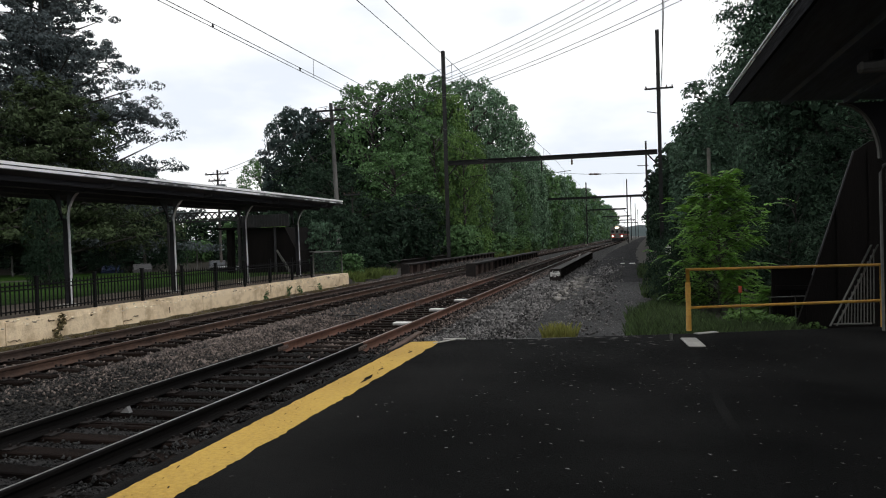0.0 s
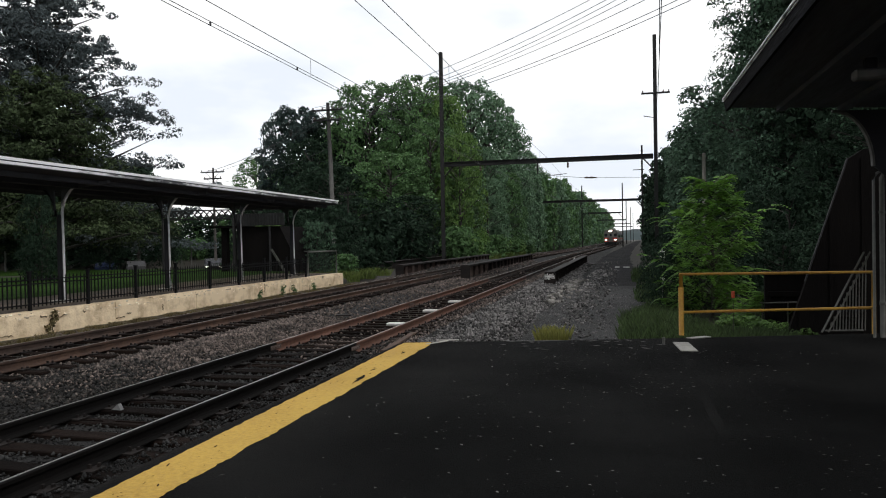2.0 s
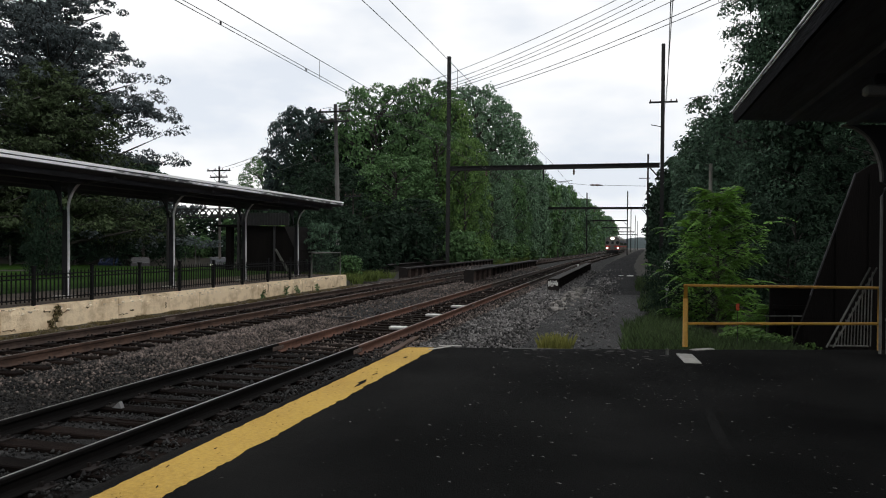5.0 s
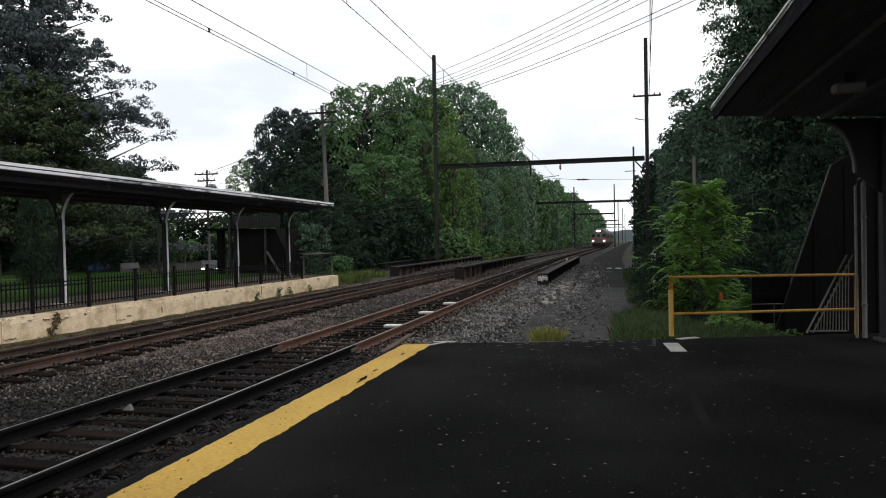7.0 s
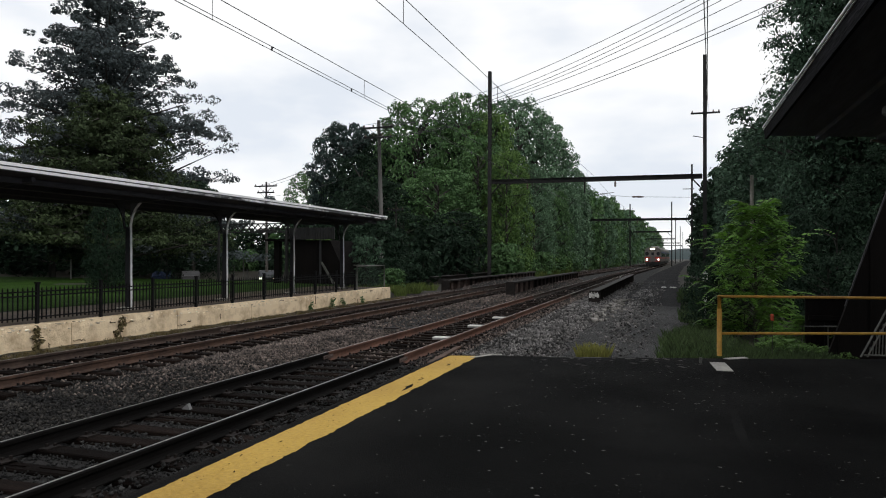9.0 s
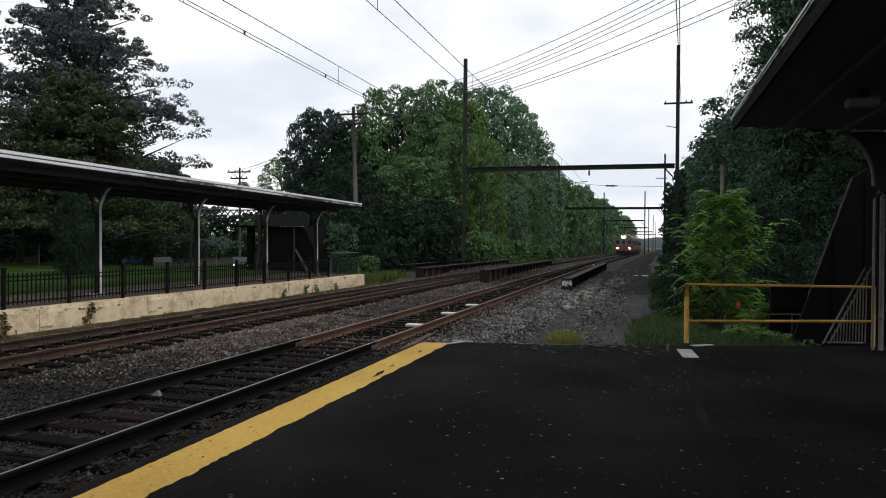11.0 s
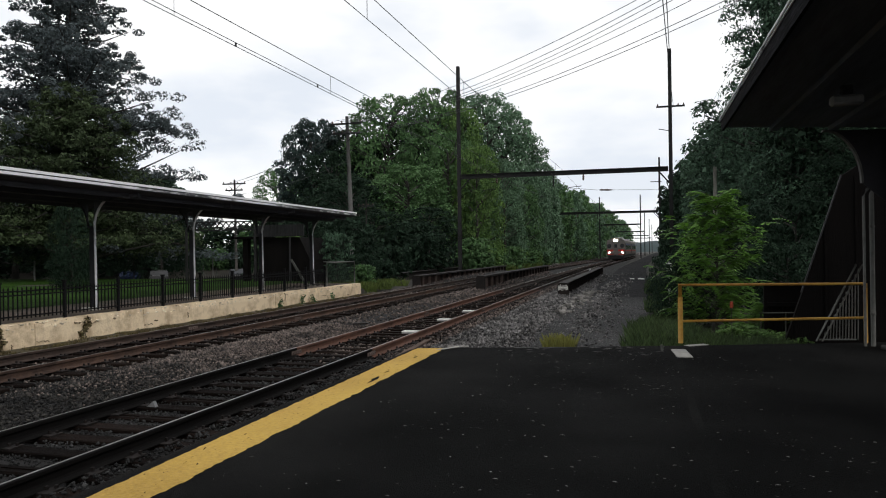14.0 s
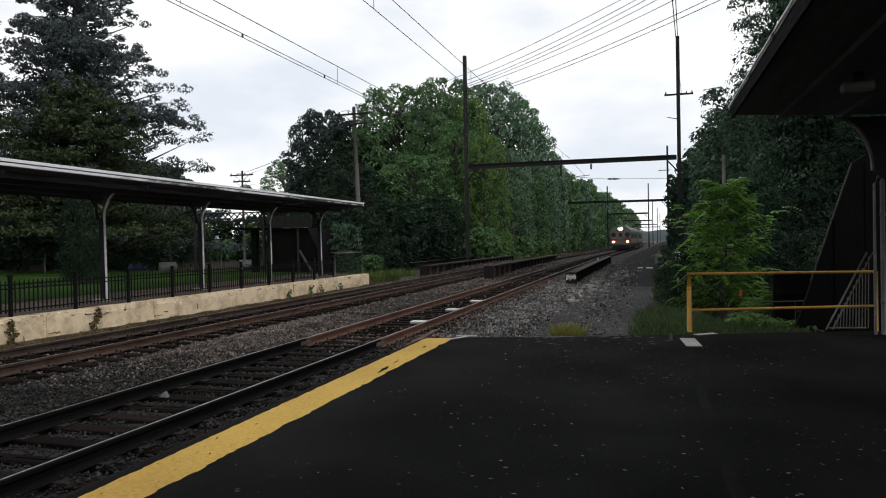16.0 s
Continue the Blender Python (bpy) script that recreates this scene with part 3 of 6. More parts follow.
# ---- tracks ----
RAIL = [(-0.07, -0.168), (0.07, -0.168), (0.07, -0.156), (0.02, -0.138), (0.009, -0.12), (0.009, -0.052), (0.034, -0.042), (0.036, -0.012), (0.03, -0.002),
        (-0.03, -0.002), (-0.036, -0.012), (-0.034, -0.042), (-0.009, -0.052), (-0.009, -0.12), (-0.02, -0.138), (-0.07, -0.156)]


def rail_path(x, y0, y1, drift):
    ys = [y0, min(60.0, y1)] + (spans(64, y1, 6) if y1 > 64 else [])
    return [(x + drift(y), y, 0.0) for y in ys]


def build_track(cx, label, seed, drift, lengths):
    """lengths: for each side the stretches (from, to, steel) of its rail."""
    rnd = random.Random(seed)
    track = thing("railway_track", 0, 0, 0, label, "railway track", "main line tracks")
    for side in (-1, 1):
        x = cx + side * 0.7535
        for y0, y1, steel in lengths[side]:
            rail = part("rail", sweep(bmesh.new(), RAIL, rail_path(x, y0 + 0.004, y1, drift)), steel, track, "dark steel rail" if steel is M_RAILDARK else "rusty brown steel rail")
            head = [(-0.01, -0.003), (0.01, -0.003), (0.01, 0.001), (-0.01, 0.001)]
            part("rail_head", sweep(bmesh.new(), head, rail_path(x, y0 + 0.004, y1, drift)), M_RAILHEAD, rail, "bright worn running surface")
            if y0 < 0 or y0 > 40:
                continue
            for s in (-1, 1):
                bm = boxed(x + s * 0.012, x + s * 0.034, y0 - 0.2, y0 + 0.2, -0.125, -0.05, 0.006)
                for k in range(4):
                    block(bm, x + s * 0.034, x + s * 0.05, y0 - 0.16 + 0.1 * k, y0 - 0.14 + 0.1 * k, -0.1, -0.075)
                part("joint_bar", bm, M_JOINT, rail, "pale rusted joint bar with bolts")
    base = finish("tie", boxed(-1.3, 1.3, -0.115, 0.115, -0.18, 0.0, 0.012), M_TIE)
    worn = bmesh.new()
    block(worn, -1.28, 1.31, -0.11, 0.11, -0.18, -0.008, 0.02)
    for k in range(4):
        block(worn, -1.2 + 0.5 * k, -0.9 + 0.55 * k, -0.05 + 0.02 * k, -0.038 + 0.02 * k, -0.02, 0.003)
    worn = finish("tie", worn, M_TIE)
    rest, plates = [], []
    y = -8.0
    while y < 300:
        m = pose(cx + drift(y) + rnd.uniform(-0.05, 0.05), y + rnd.uniform(-0.03, 0.03), -0.172 + rnd.uniform(-0.008, 0.002), rnd.uniform(-1, 1), rnd.uniform(-0.4, 0.4), rnd.uniform(-1.5, 1.5))
        if y < 95:
            shared("tie", rnd.choice((base, worn)), track, m)
            plates.append(y)
        else:
            rest.append(m)
        y += 0.54
    bm = bmesh.new()
    for m in rest:
        n0 = len(bm.verts)
        block(bm, -1.3, 1.3, -0.115, 0.115, -0.18, 0.0)
        bm.verts.ensure_lookup_table()
        for v in bm.verts[n0:]:
            v.co = m @ v.co
    tagged(part("far_ties", bm, M_TIE, track), kind="stuff")
    bm = bmesh.new()
    for y in plates:
        for side in (-1, 1):
            x = cx + drift(y) + side * 0.7535
            block(bm, x - 0.18, x + 0.18, y - 0.095, y + 0.095, -0.172, -0.158)
            for a, b in ((-0.085, -0.06), (-0.085, 0.06), (0.085, 0.0), (0.14, 0.05), (-0.14, -0.03)):
                block(bm, x + a - 0.013, x + a + 0.013, y + b - 0.013, y + b + 0.013, -0.16, -0.135 + rnd.uniform(0, 0.02))
    tagged(part("spiked_plate", bm, M_RUSTDARK, track, "rusted tie plates with spikes"), kind="stuff")


def build_ballast_stones():
    """Loose stones lying on the bed, each a small uneven lump."""
    rng = np.random.default_rng(12)
    n = 52000
    u = rng.random(n)
    y = -1.0 + 46.0 * u ** 1.4
    y = np.where(rng.random(n) < 0.1, rng.uniform(2, 60, n), y)
    x = np.where((y > 11) & (rng.random(n) < 0.42), 1.0 + 2.6 * rng.random(n) + 0.9 * np.abs(rng.normal(size=n)) * (rng.random(n) < 0.7), rng.uniform(-7.0, 3.7, n))
    x = np.concatenate([x, rng.uniform(-4.1, -1.1, 24000), rng.uniform(-1.4, 1.97, 11000), rng.uniform(-7.0, -1.1, 7000)])
    y = np.concatenate([y, 4.0 + 14 * rng.random(24000) ** 1.2, 3.5 + 11 * rng.random(11000), 26 + 36 * rng.random(7000)])
    n = len(x)
    keep = ~((np.abs(np.abs(x) - 0.7535) < 0.09) | (np.abs(np.abs(x - TRACK_B) - 0.7535) < 0.09))
    keep &= ~((x > 1.98) & (y < 11.1 + 0.25 * np.maximum(0, x - 2.4))) & (x < 5.2)
    on_tie = (np.abs(((y + 8.0) / 0.54) - np.round((y + 8.0) / 0.54)) < 0.2) & ((np.abs(x) < 1.3) | (np.abs(x - TRACK_B) < 1.3))
    keep &= ~(on_tie & (rng.random(n) < np.where((x > 0.95) & (x < 2), 0.35, 0.9)))
    x, y = x[keep], y[keep]
    z = np.array([max(bed_height(a, b), ground_height(a, b) + 0.03 if a > 2.6 else -9) for a, b in zip(x, y)]) + 0.012 + 0.03 * rng.random(len(x))
    z -= np.where(((np.abs(x) < 1.5) | (np.abs(x - TRACK_B) < 1.6)), np.where((x > 0.9) & (x < 2), -0.035, 0.008), 0.0)
    fx, fy = 3.4 + 2.6 * rng.random(5000) ** 1.5, 11.6 + 14 * rng.random(5000) ** 1.6
    fz = np.array([max(-0.115, ground_height(a, b) + 0.03) for a, b in zip(fx, fy)]) + 0.006
    fine = np.concatenate([np.zeros(len(x), bool), np.ones(len(fx), bool)])
    x, y, z = np.concatenate([x, fx]), np.concatenate([y, fy]), np.concatenate([z, fz])
    n = len(x)
    base = np.array([(1, 0, 0), (-1, 0, 0), (0, 1, 0), (0, -1, 0), (0, 0, 1), (0, 0, -1)], float)
    tri = np.array([(0, 2, 4), (2, 1, 4), (1, 3, 4), (3, 0, 4), (2, 0, 5), (1, 2, 5), (3, 1, 5), (0, 3, 5)])
    size = ((0.013 + 0.027 * rng.random(n) ** 1.4) * np.where((x > 1.45) & (y > 10.5), 1.2, 1.0) * np.where(y > 18, np.where(y > 30, 1.7, 1.3), np.where((y < 9) & (x > -1.4), 0.7, np.where(y < 10, 0.85, 1.0))) * np.where(fine, 0.34, 1.0))[:, None, None]
    a = rng.random(n) * 2 * np.pi
    c, s = np.cos(a), np.sin(a)
    p = base[None] * rng.uniform(0.6, 1.25, (n, 6, 3)) + rng.uniform(-0.35, 0.35, (n, 6, 3))
    p[:, :, 2] *= 0.9
    q = p.copy()
    q[:, :, 0] = c[:, None] * p[:, :, 0] - s[:, None] * p[:, :, 1]
    q[:, :, 1] = s[:, None] * p[:, :, 0] + c[:, None] * p[:, :, 1]
    q = q * size + np.stack([x, y, z], 1)[:, None, :]
    # Stones by the near rails before about y 12.5 take the darkest set.
    foreground = (np.abs(x - 0.3) < 1.75) & (y + 2.0 * (rng.random(n) - 0.5) < 12.5)
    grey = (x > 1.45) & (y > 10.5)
    # Dark share falls off along y, so near shade sits in the stone colour.
    toned = ~foreground & ~grey & (rng.random(n) > np.clip((y - 7.2) / 5.0, 0.0, 1.0))
    for pick, name, mat, label in ((toned, "dusty_ballast_stones", M_STONETONED, "brown ballast stones between the tracks, near shade put into their dark colour"), (grey & ~foreground, "shoulder_stones", M_STONEGREY, "loose pale grey crushed stones on the track shoulder"), (~foreground & ~grey & ~toned, "ballast_stones", M_STONE, "loose grey and brown crushed ballast stones"), (foreground, "oily_ballast_stones", M_STONEDARK, "dark ballast stones by the near rails")):
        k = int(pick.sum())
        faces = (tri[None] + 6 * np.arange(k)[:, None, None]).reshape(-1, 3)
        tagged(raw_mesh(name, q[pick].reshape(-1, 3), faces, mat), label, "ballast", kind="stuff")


# ---- bridge ----
def build_girder(x, y0, y1, top, low, label, mat=None, plate=False, rusty=0, ribs=True):
    mat = mat or M_RUSTDARK
    g = thing("bridge_girder", x, y0, 0, label, "bridge girder", "bridge girders")
    n = y1 - y0
    part("web", boxed(-0.02, 0.02, 0.05, n, low, top - 0.02), M_RUSTWEB if rusty else mat, g)
    part("top_flange", boxed(-0.2, 0.2, 0.0, n, top - (0.1 if rusty else 0.035), top, 0.008), mat, g)
    part("bottom_flange", boxed(-0.2, 0.2, 0.0, n, low - 0.03, low, 0.008), mat, g)
    shape = (-0.17, 0.17, -0.012, 0.012, low + 0.002, top - (0.102 if rusty else 0.037))
    stiff, worn = finish("stiffener", boxed(*shape), mat), finish("stiffener", boxed(*shape), M_JOINT)
    y, k = 1.0, 0
    while y < n and ribs:
        shared("stiffener", worn if k < rusty else stiff, g, pose(0, y, 0))
        y, k = y + 1.45, k + 1
    e = part("end_plate", prism(bmesh.new(), [(-0.25, low - 0.03), (0.25, low - 0.03), (0.25, top - 0.08), (0.17, top), (-0.17, top), (-0.25, top - 0.08)], "y", -0.06, -0.005), mat, g)
    if plate:
        rnd = random.Random(3)
        for k in range(9):
            bm = boxed(-0.22 + 0.05 * k, -0.19 + 0.05 * k, -0.068, -0.062, top - 0.36 + rnd.uniform(0, 0.08), top - 0.06 - rnd.uniform(0, 0.1))
            part("paint_mark", bm, M_WHITE, e, "white scrawled paint bar")
        part("paint_mark", boxed(-0.21, 0.21, -0.067, -0.0615, top - 0.22, top - 0.18), M_WHITE, e)


build_ground()
build_beds()
build_platform()
build_far_platform()
build_track(0.0, "near railway track with dark and rusty rails on worn wooden ties", 1, bend,
            {-1: ((-25, 12.2, M_RAILDARK), (12.2, 21.0, M_RUST), (21.0, 34.0, M_RUST), (34.0, 420, M_RAILDULL)), 1: ((-25, 12.3, M_RAILDARK), (12.3, 22.4, M_RUST), (22.4, 36.0, M_RUST), (36.0, 420, M_RAILDULL))})
build_track(TRACK_B, "far railway track with brown rails on worn wooden ties", 2, bend_far,
            {-1: ((-25, 16.0, M_RAILDULL), (16.0, 40, M_RAILDULL), (40, 420, M_RAILDULL)), 1: ((-25, 19.0, M_RAILBROWN), (19.0, 38, M_RAILBROWN), (38, 420, M_RAILDULL))})
build_ballast_stones()
build_girder(2.3, 32.4, 64, 0.36, -0.24, "dark rusty plate girder with white scrawls on its end", plate=True)
build_girder(-2.4, 36.6, 64.5, 0.54, -0.1, "dark rusty plate girder between the two tracks", rusty=4)
build_girder(-7.25, 40.9, 70, 0.43, -0.2, "dark rusty plate girder beside the far track", rusty=3)
build_girder(-10.6, 43.5, 72, 0.4, -0.2, "dark rusty plate girder beyond the far track", ribs=False)


# ---- canopies ----
def bracket_points(x, z, dx, dz, n=9):
    """A quarter-round knee from the column out to the roof."""
    return [(x + dx * (1 - math.cos(w)), z + dz * math.sin(w)) for w in [math.pi / 2 * i / n for i in range(n + 1)]]


def build_far_canopy():
    can = thing("platform_canopy", -8.6, 0, LAWN, "long dark platform canopy with white fascia on grey steel columns", "canopy")
    y0, y1 = -24.0, 30.5
    # butterfly roof, lowest over the columns
    sec = [(1.72, 3.13), (0, 2.97), (-1.9, 3.1), (-1.9, 3.2), (0, 3.08), (1.72, 3.25)]
    part("roof", prism(bmesh.new(), sec, "y", y0, y1), M_CANOPY, can)
    part("roofing", prism(bmesh.new(), [(1.72, 3.255), (0, 3.085), (-1.9, 3.205), (-1.9, 3.225), (0, 3.11), (1.72, 3.275)], "y", y0, y1 - 0.02), M_ROOFING, can)
    f = part("fascia", boxed(1.73, 1.765, y0, y1 + 0.03, 3.236, 3.3), M_FASCIA, can, "white painted fascia board")
    part("fascia_strip", boxed(1.722, 1.75, y0, y1 + 0.02, 3.15, 3.21), M_FASCIAWORN, f, "peeling lower fascia board")
    part("rear_fascia", boxed(-1.945, -1.905, y0, y1, 2.9, 3.2), M_CANOPY, can)
    part("end_fascia", prism(bmesh.new(), [(1.72, 3.12), (0, 2.96), (0, 3.11), (1.72, 3.28)], "y", y1 + 0.004, y1 + 0.03), M_CANOPY, can)
    for x in (1.2, 0.6, -0.6, -1.3):
        z = 2.97 + (0.16 * x / 1.72 if x > 0 else 0.13 * -x / 1.9)
        part("purlin", boxed(x - 0.05, x + 0.05, y0, y1 - 0.05, z - 0.12, z - 0.002), M_CANOPY, can)
    for y in (29.35, 24.85, 20.35, 15.85, 11.35, 6.85, 2.35, -2.15, -6.65):
        col = part("column", prism(bmesh.new(), [(-0.04, 0), (0.13, 0), (0.1, 2.25), (-0.03, 2.25)], "y", y - 0.04, y + 0.04), M_COLUMN, can)
        part("column_edge", prism(bmesh.new(), [(0.134, 0.02), (0.155, 0.02), (0.123, 2.25), (0.104, 2.25)], "y", y - 0.034, y + 0.034), M_COLEDGE, col, "pale flange of the column")
        part("column_foot", boxed(-0.2, 0.2, y - 0.2, y + 0.2, -0.02, 0.06, 0.02), M_CONCRETE, col)
        for s in (-1, 1):
            pts = bracket_points(s * 0.1, 2.2, s * 0.75, 0.86)
            bm = sweep_flat(pts, y - 0.036, y + 0.036, 0.03)
            part("bracket", bm, M_COLEDGE if s > 0 else M_COLUMN, can)
            web = [(s * 0.1, 2.2)] + pts + [(s * 0.1, 3.03)]
            part("bracket_web", prism(bmesh.new(), web[::s], "y", y - 0.015, y + 0.015), M_CANOPY, can)
        part("cross_beam", prism(bmesh.new(), [(-1.7, 3.0), (0, 2.86), (1.5, 3.0), (1.5, 3.09), (0, 2.95), (-1.7, 3.07)], "y", y - 0.05, y + 0.05), M_CANOPY, can)


def sweep_flat(pts, y0, y1, t):
    """A bent flat bar: a line of (x, z) given width along y and thickness."""
    bm = bmesh.new()
    rings = []
    for i, p in enumerate(pts):
        a, b = pts[max(i - 1, 0)], pts[min(i + 1, len(pts) - 1)]
        d = Vector((b[0] - a[0], b[1] - a[1])).normalized()
        nx, nz = -d.y * t / 2, d.x * t / 2
        rings.append([bm.verts.new(q) for q in ((p[0] - nx, y0, p[1] - nz), (p[0] + nx, y0, p[1] + nz), (p[0] + nx, y1, p[1] + nz), (p[0] - nx, y1, p[1] - nz))])
    for r, s in zip(rings, rings[1:]):
        for k in range(4):
            bm.faces.new((r[k], r[(k + 1) % 4], s[(k + 1) % 4], s[k]))
    bm.faces.new(rings[0][::-1])
    bm.faces.new(rings[-1])
    bmesh.ops.recalc_face_normals(bm, faces=bm.faces[:])
    return bm


def build_near_canopy():
    can = thing("platform_canopy", 9.55, 0, PLATFORM + 0.09, "dark platform canopy with a worn white roof edge", "canopy")
    y0, y1 = -25.0, 12.15
    sec = [(-2.48, 3.5), (0, 3.36), (2.4, 3.5), (2.4, 3.62), (0, 3.48), (-2.48, 3.62)]
    part("roof", prism(bmesh.new(), sec, "y", y0, y1), M_SOFFIT, can)
    f = part("fascia", prism(bmesh.new(), [(-2.52, 3.45), (-2.485, 3.45), (-2.5, 3.63), (-2.548, 3.63)], "y", y0, y1 + 0.02), M_CANOPYEDGE, can)
    part("roof_edge", boxed(-2.565, -2.51, y0, y1 + 0.03, 3.632, 3.65), M_EDGEWORN, f, "worn pale metal roof edge")
    part("drip_edge", boxed(-2.556, -2.54, y0, y1 + 0.025, 3.6, 3.606), M_EDGEWORN, f, "thin worn pale metal strip")
    for x in (-1.75, -0.9, 0.9, 1.75):
        part("purlin", boxed(x - 0.06, x + 0.06, y0, y1 - 0.1, 3.29 + 0.055 * abs(x), 3.36 + 0.055 * abs(x)), M_SOFFIT, can)
    for y in (12.0, 7.2, 2.4, -2.4):
        col = part("column", boxed(-0.15, 0.05, y - 0.1, y + 0.1, -0.09, 3.3), M_COLUMN, can)
        part("column_foot", boxed(-0.23, 0.13, y - 0.18, y + 0.18, -0.1, -0.03, 0.02), M_EDGE, col)
        for s in (-1, 1):
            arc = bracket_points(s * 0.5, 2.5, s * 0.55, 0.84)
            part("bracket", sweep_flat(arc, y - 0.05, y + 0.05, 0.03), M_PIPEGREY, can, "worn pale curved bracket flange")
            web = [(s * 0.06, 2.1), (s * 0.5, 2.5)] + arc[1:] + [(s * 0.06, 3.32)]
            part("bracket_web", prism(bmesh.new(), web[::s], "y", y - 0.02, y + 0.02), M_COLUMN, can)
    for y in (8.67, 2.4):
        lamp = thing("ceiling_lamp", 8.03, y, PLATFORM + 3.26, "unlit grey strip lamp under the canopy roof", "lamp", "canopy lamps")
        part("housing", boxed(-0.06, 0.06, -0.05, 0.05, 0.085, 0.2, 0.01), M_COLUMN, lamp)
        part("diffuser", boxed(-0.17, 0.17, -0.08, 0.08, -0.03, 0.083, 0.025), M_DIFFUSER, lamp)
    spout = thing("downspout", 9.18, 12.45, PLATFORM, "pale grey metal drainpipe beside the canopy column", "drainpipe")
    part("pipe", bar([(0.12, 0, 0), (0.12, 0, 2.45), (0.16, 0.08, 2.6), (0.28, 0.1, 2.75)], 0.037, 12), M_PIPEGREY, spout, smooth=True)
    part("conduit", bar([(0.0, -0.02, 0), (0.0, -0.02, 2.4), (0.06, 0.02, 2.52), (0.2, 0.05, 2.6)], 0.022, 8), M_PIPEGREY, spout, smooth=True)
    for z in (0.5, 1.9):
        part("clamp", bar([(0.12, 0, z), (0.12, 0, z + 0.04)], 0.046, 12), M_PIPEGREY, spout)


# ---- fences and rails ----
def build_fence():
    fence = thing("picket_fence", -7.42, 0, LAWN, "black iron picket fence along the platform wall", "fence")
    post = bmesh.new()
    block(post, -0.035, 0.035, -0.035, 0.035, 0, 0.86, 0.006)
    prism(post, [(-0.045, -0.045), (0.045, -0.045), (0.045, 0.045), (-0.045, 0.045)], "z", 0.86, 0.89)
    post = finish("post", post, M_IRON)
    pick = bmesh.new()
    block(pick, -0.01, 0.01, -0.011, 0.011, 0.08, 0.74)
    tip = [pick.verts.new(p) for p in ((-0.01, -0.011, 0.74), (0.01, -0.011, 0.74), (0.01, 0.011, 0.74), (-0.01, 0.011, 0.74), (0, 0, 0.8))]
    for k in range(4):
        pick.faces.new((tip[k], tip[(k + 1) % 4], tip[4]))
    pick = finish("picket", pick, M_IRON)
    y = 13.6 - 1.83 * 4
    while y < 28.4:
        shared("post", post, fence, pose(0, y, 0))
        if y < 28.0:
            for z in (0.14, 0.6, 0.69):
                part("rail", boxed(-0.016, 0.016, y + 0.035, y + 1.795, z - 0.015, z + 0.015), M_IRON, fence)
            for k in range(1, 15):
                shared("picket", pick, fence, pose(0, y + 1.83 * k / 15, 0))
        y += 1.83
    mesh = thing("chain_link_fence", -7.42, 28.3, LAWN, "low grey chain-link fence at the end of the far platform", "fence")
    for dy in (0.15, 3.3):
        part("post", bar([(0, dy, 0), (0, dy, 1.05)], 0.03, 8), M_PIPEGREY, mesh, smooth=True)
    part("top_rail", bar([(0, 0.15, 1.03), (0, 3.3, 1.03)], 0.022, 8), M_PIPEGREY, mesh, smooth=True)
    bm = bmesh.new()
    for k in range(42):
        for s in (-1, 1):
            a = 0.15 + 0.1 * k - (0.5 if s > 0 else 0.0)
            p, q = (a, 0.0), (a + s * 1.0, 1.0)
            lo, hi = 0.16, 3.29
            t0, t1 = 0.0, 1.0
            for _ in range(1):
                d = q[0] - p[0]
                ta, tb = (lo - p[0]) / d, (hi - p[0]) / d
                t0, t1 = max(t0, min(ta, tb)), min(t1, max(ta, tb))
            if t1 - t0 > 0.03:
                tube(bm, [(0, p[0] + d * t0, t0 * 1.0 + 0.02), (0, p[0] + d * t1, t1 * 1.0 + 0.02)], 0.004, 3, False)
    part("mesh", bm, M_IRON, mesh, "dark woven wire mesh")
    part("end_rail", bar([(0, 3.3, 1.03), (-1.6, 3.3, 1.03)], 0.022, 8), M_PIPEGREY, mesh, smooth=True)


def build_near_railing():
    a, b = Vector((6.35, 12.36, PLATFORM)), Vector((9.3, 12.86, PLATFORM))
    rail = thing("pipe_railing", a.x, a.y, a.z, "yellow painted pipe railing at the platform end", "railing", rz=math.degrees(math.atan2(b.y - a.y, b.x - a.x)))
    n = (b - a).length
    post = part("post", bar([(0, 0, 0), (0, 0, 0.99)], 0.032, 12), M_PIPE, rail, smooth=True)
    part("sleeve", bar([(0, 0, 0.0), (0, 0, 0.77), (0, 0, 0.79)], [0.042, 0.042, 0.034], 12), M_PIPE, post, smooth=True)
    part("top_rail", bar([(-0.03, 0, 0.985), (n, 0, 0.985)], 0.022, 12), M_PIPE, rail, smooth=True)
    part("mid_rail", bar([(0, 0, 0.37), (n, 0, 0.42)], 0.022, 12), M_PIPE, rail, smooth=True)
    part("post", bar([(n, 0, 0), (n, 0, 0.99)], 0.032, 12), M_PIPE, rail, smooth=True)
    tag = thing("plastic_tag", 7.28, 13.4, 0.22, "small orange plastic marker among the bushes", "marker")
    part("stake", bar([(0, 0, -0.3), (0, 0, 0.6)], 0.006, 6), M_BARK, tag)
    part("flag", boxed(-0.028, 0.028, -0.01, 0.01, 0.52, 0.64, 0.008), M_ORANGE, tag)
    plate = thing("concrete_pad", 6.3, 11.05, PLATFORM, "pale concrete pad set in the asphalt", "concrete pad", rz=4)
    part("slab", boxed(-0.115, 0.115, -0.42, 0.42, -0.05, 0.012, 0.008), M_CONCRETE, plate)
    board = thing("loose_board", 6.58, 12.08, PLATFORM, "flat pale board lying beside the railing post", "board", rz=38)
    part("plank", boxed(-0.2, 0.2, -0.07, 0.06, 0.0, 0.012, 0.003), M_CONCRETE, board)


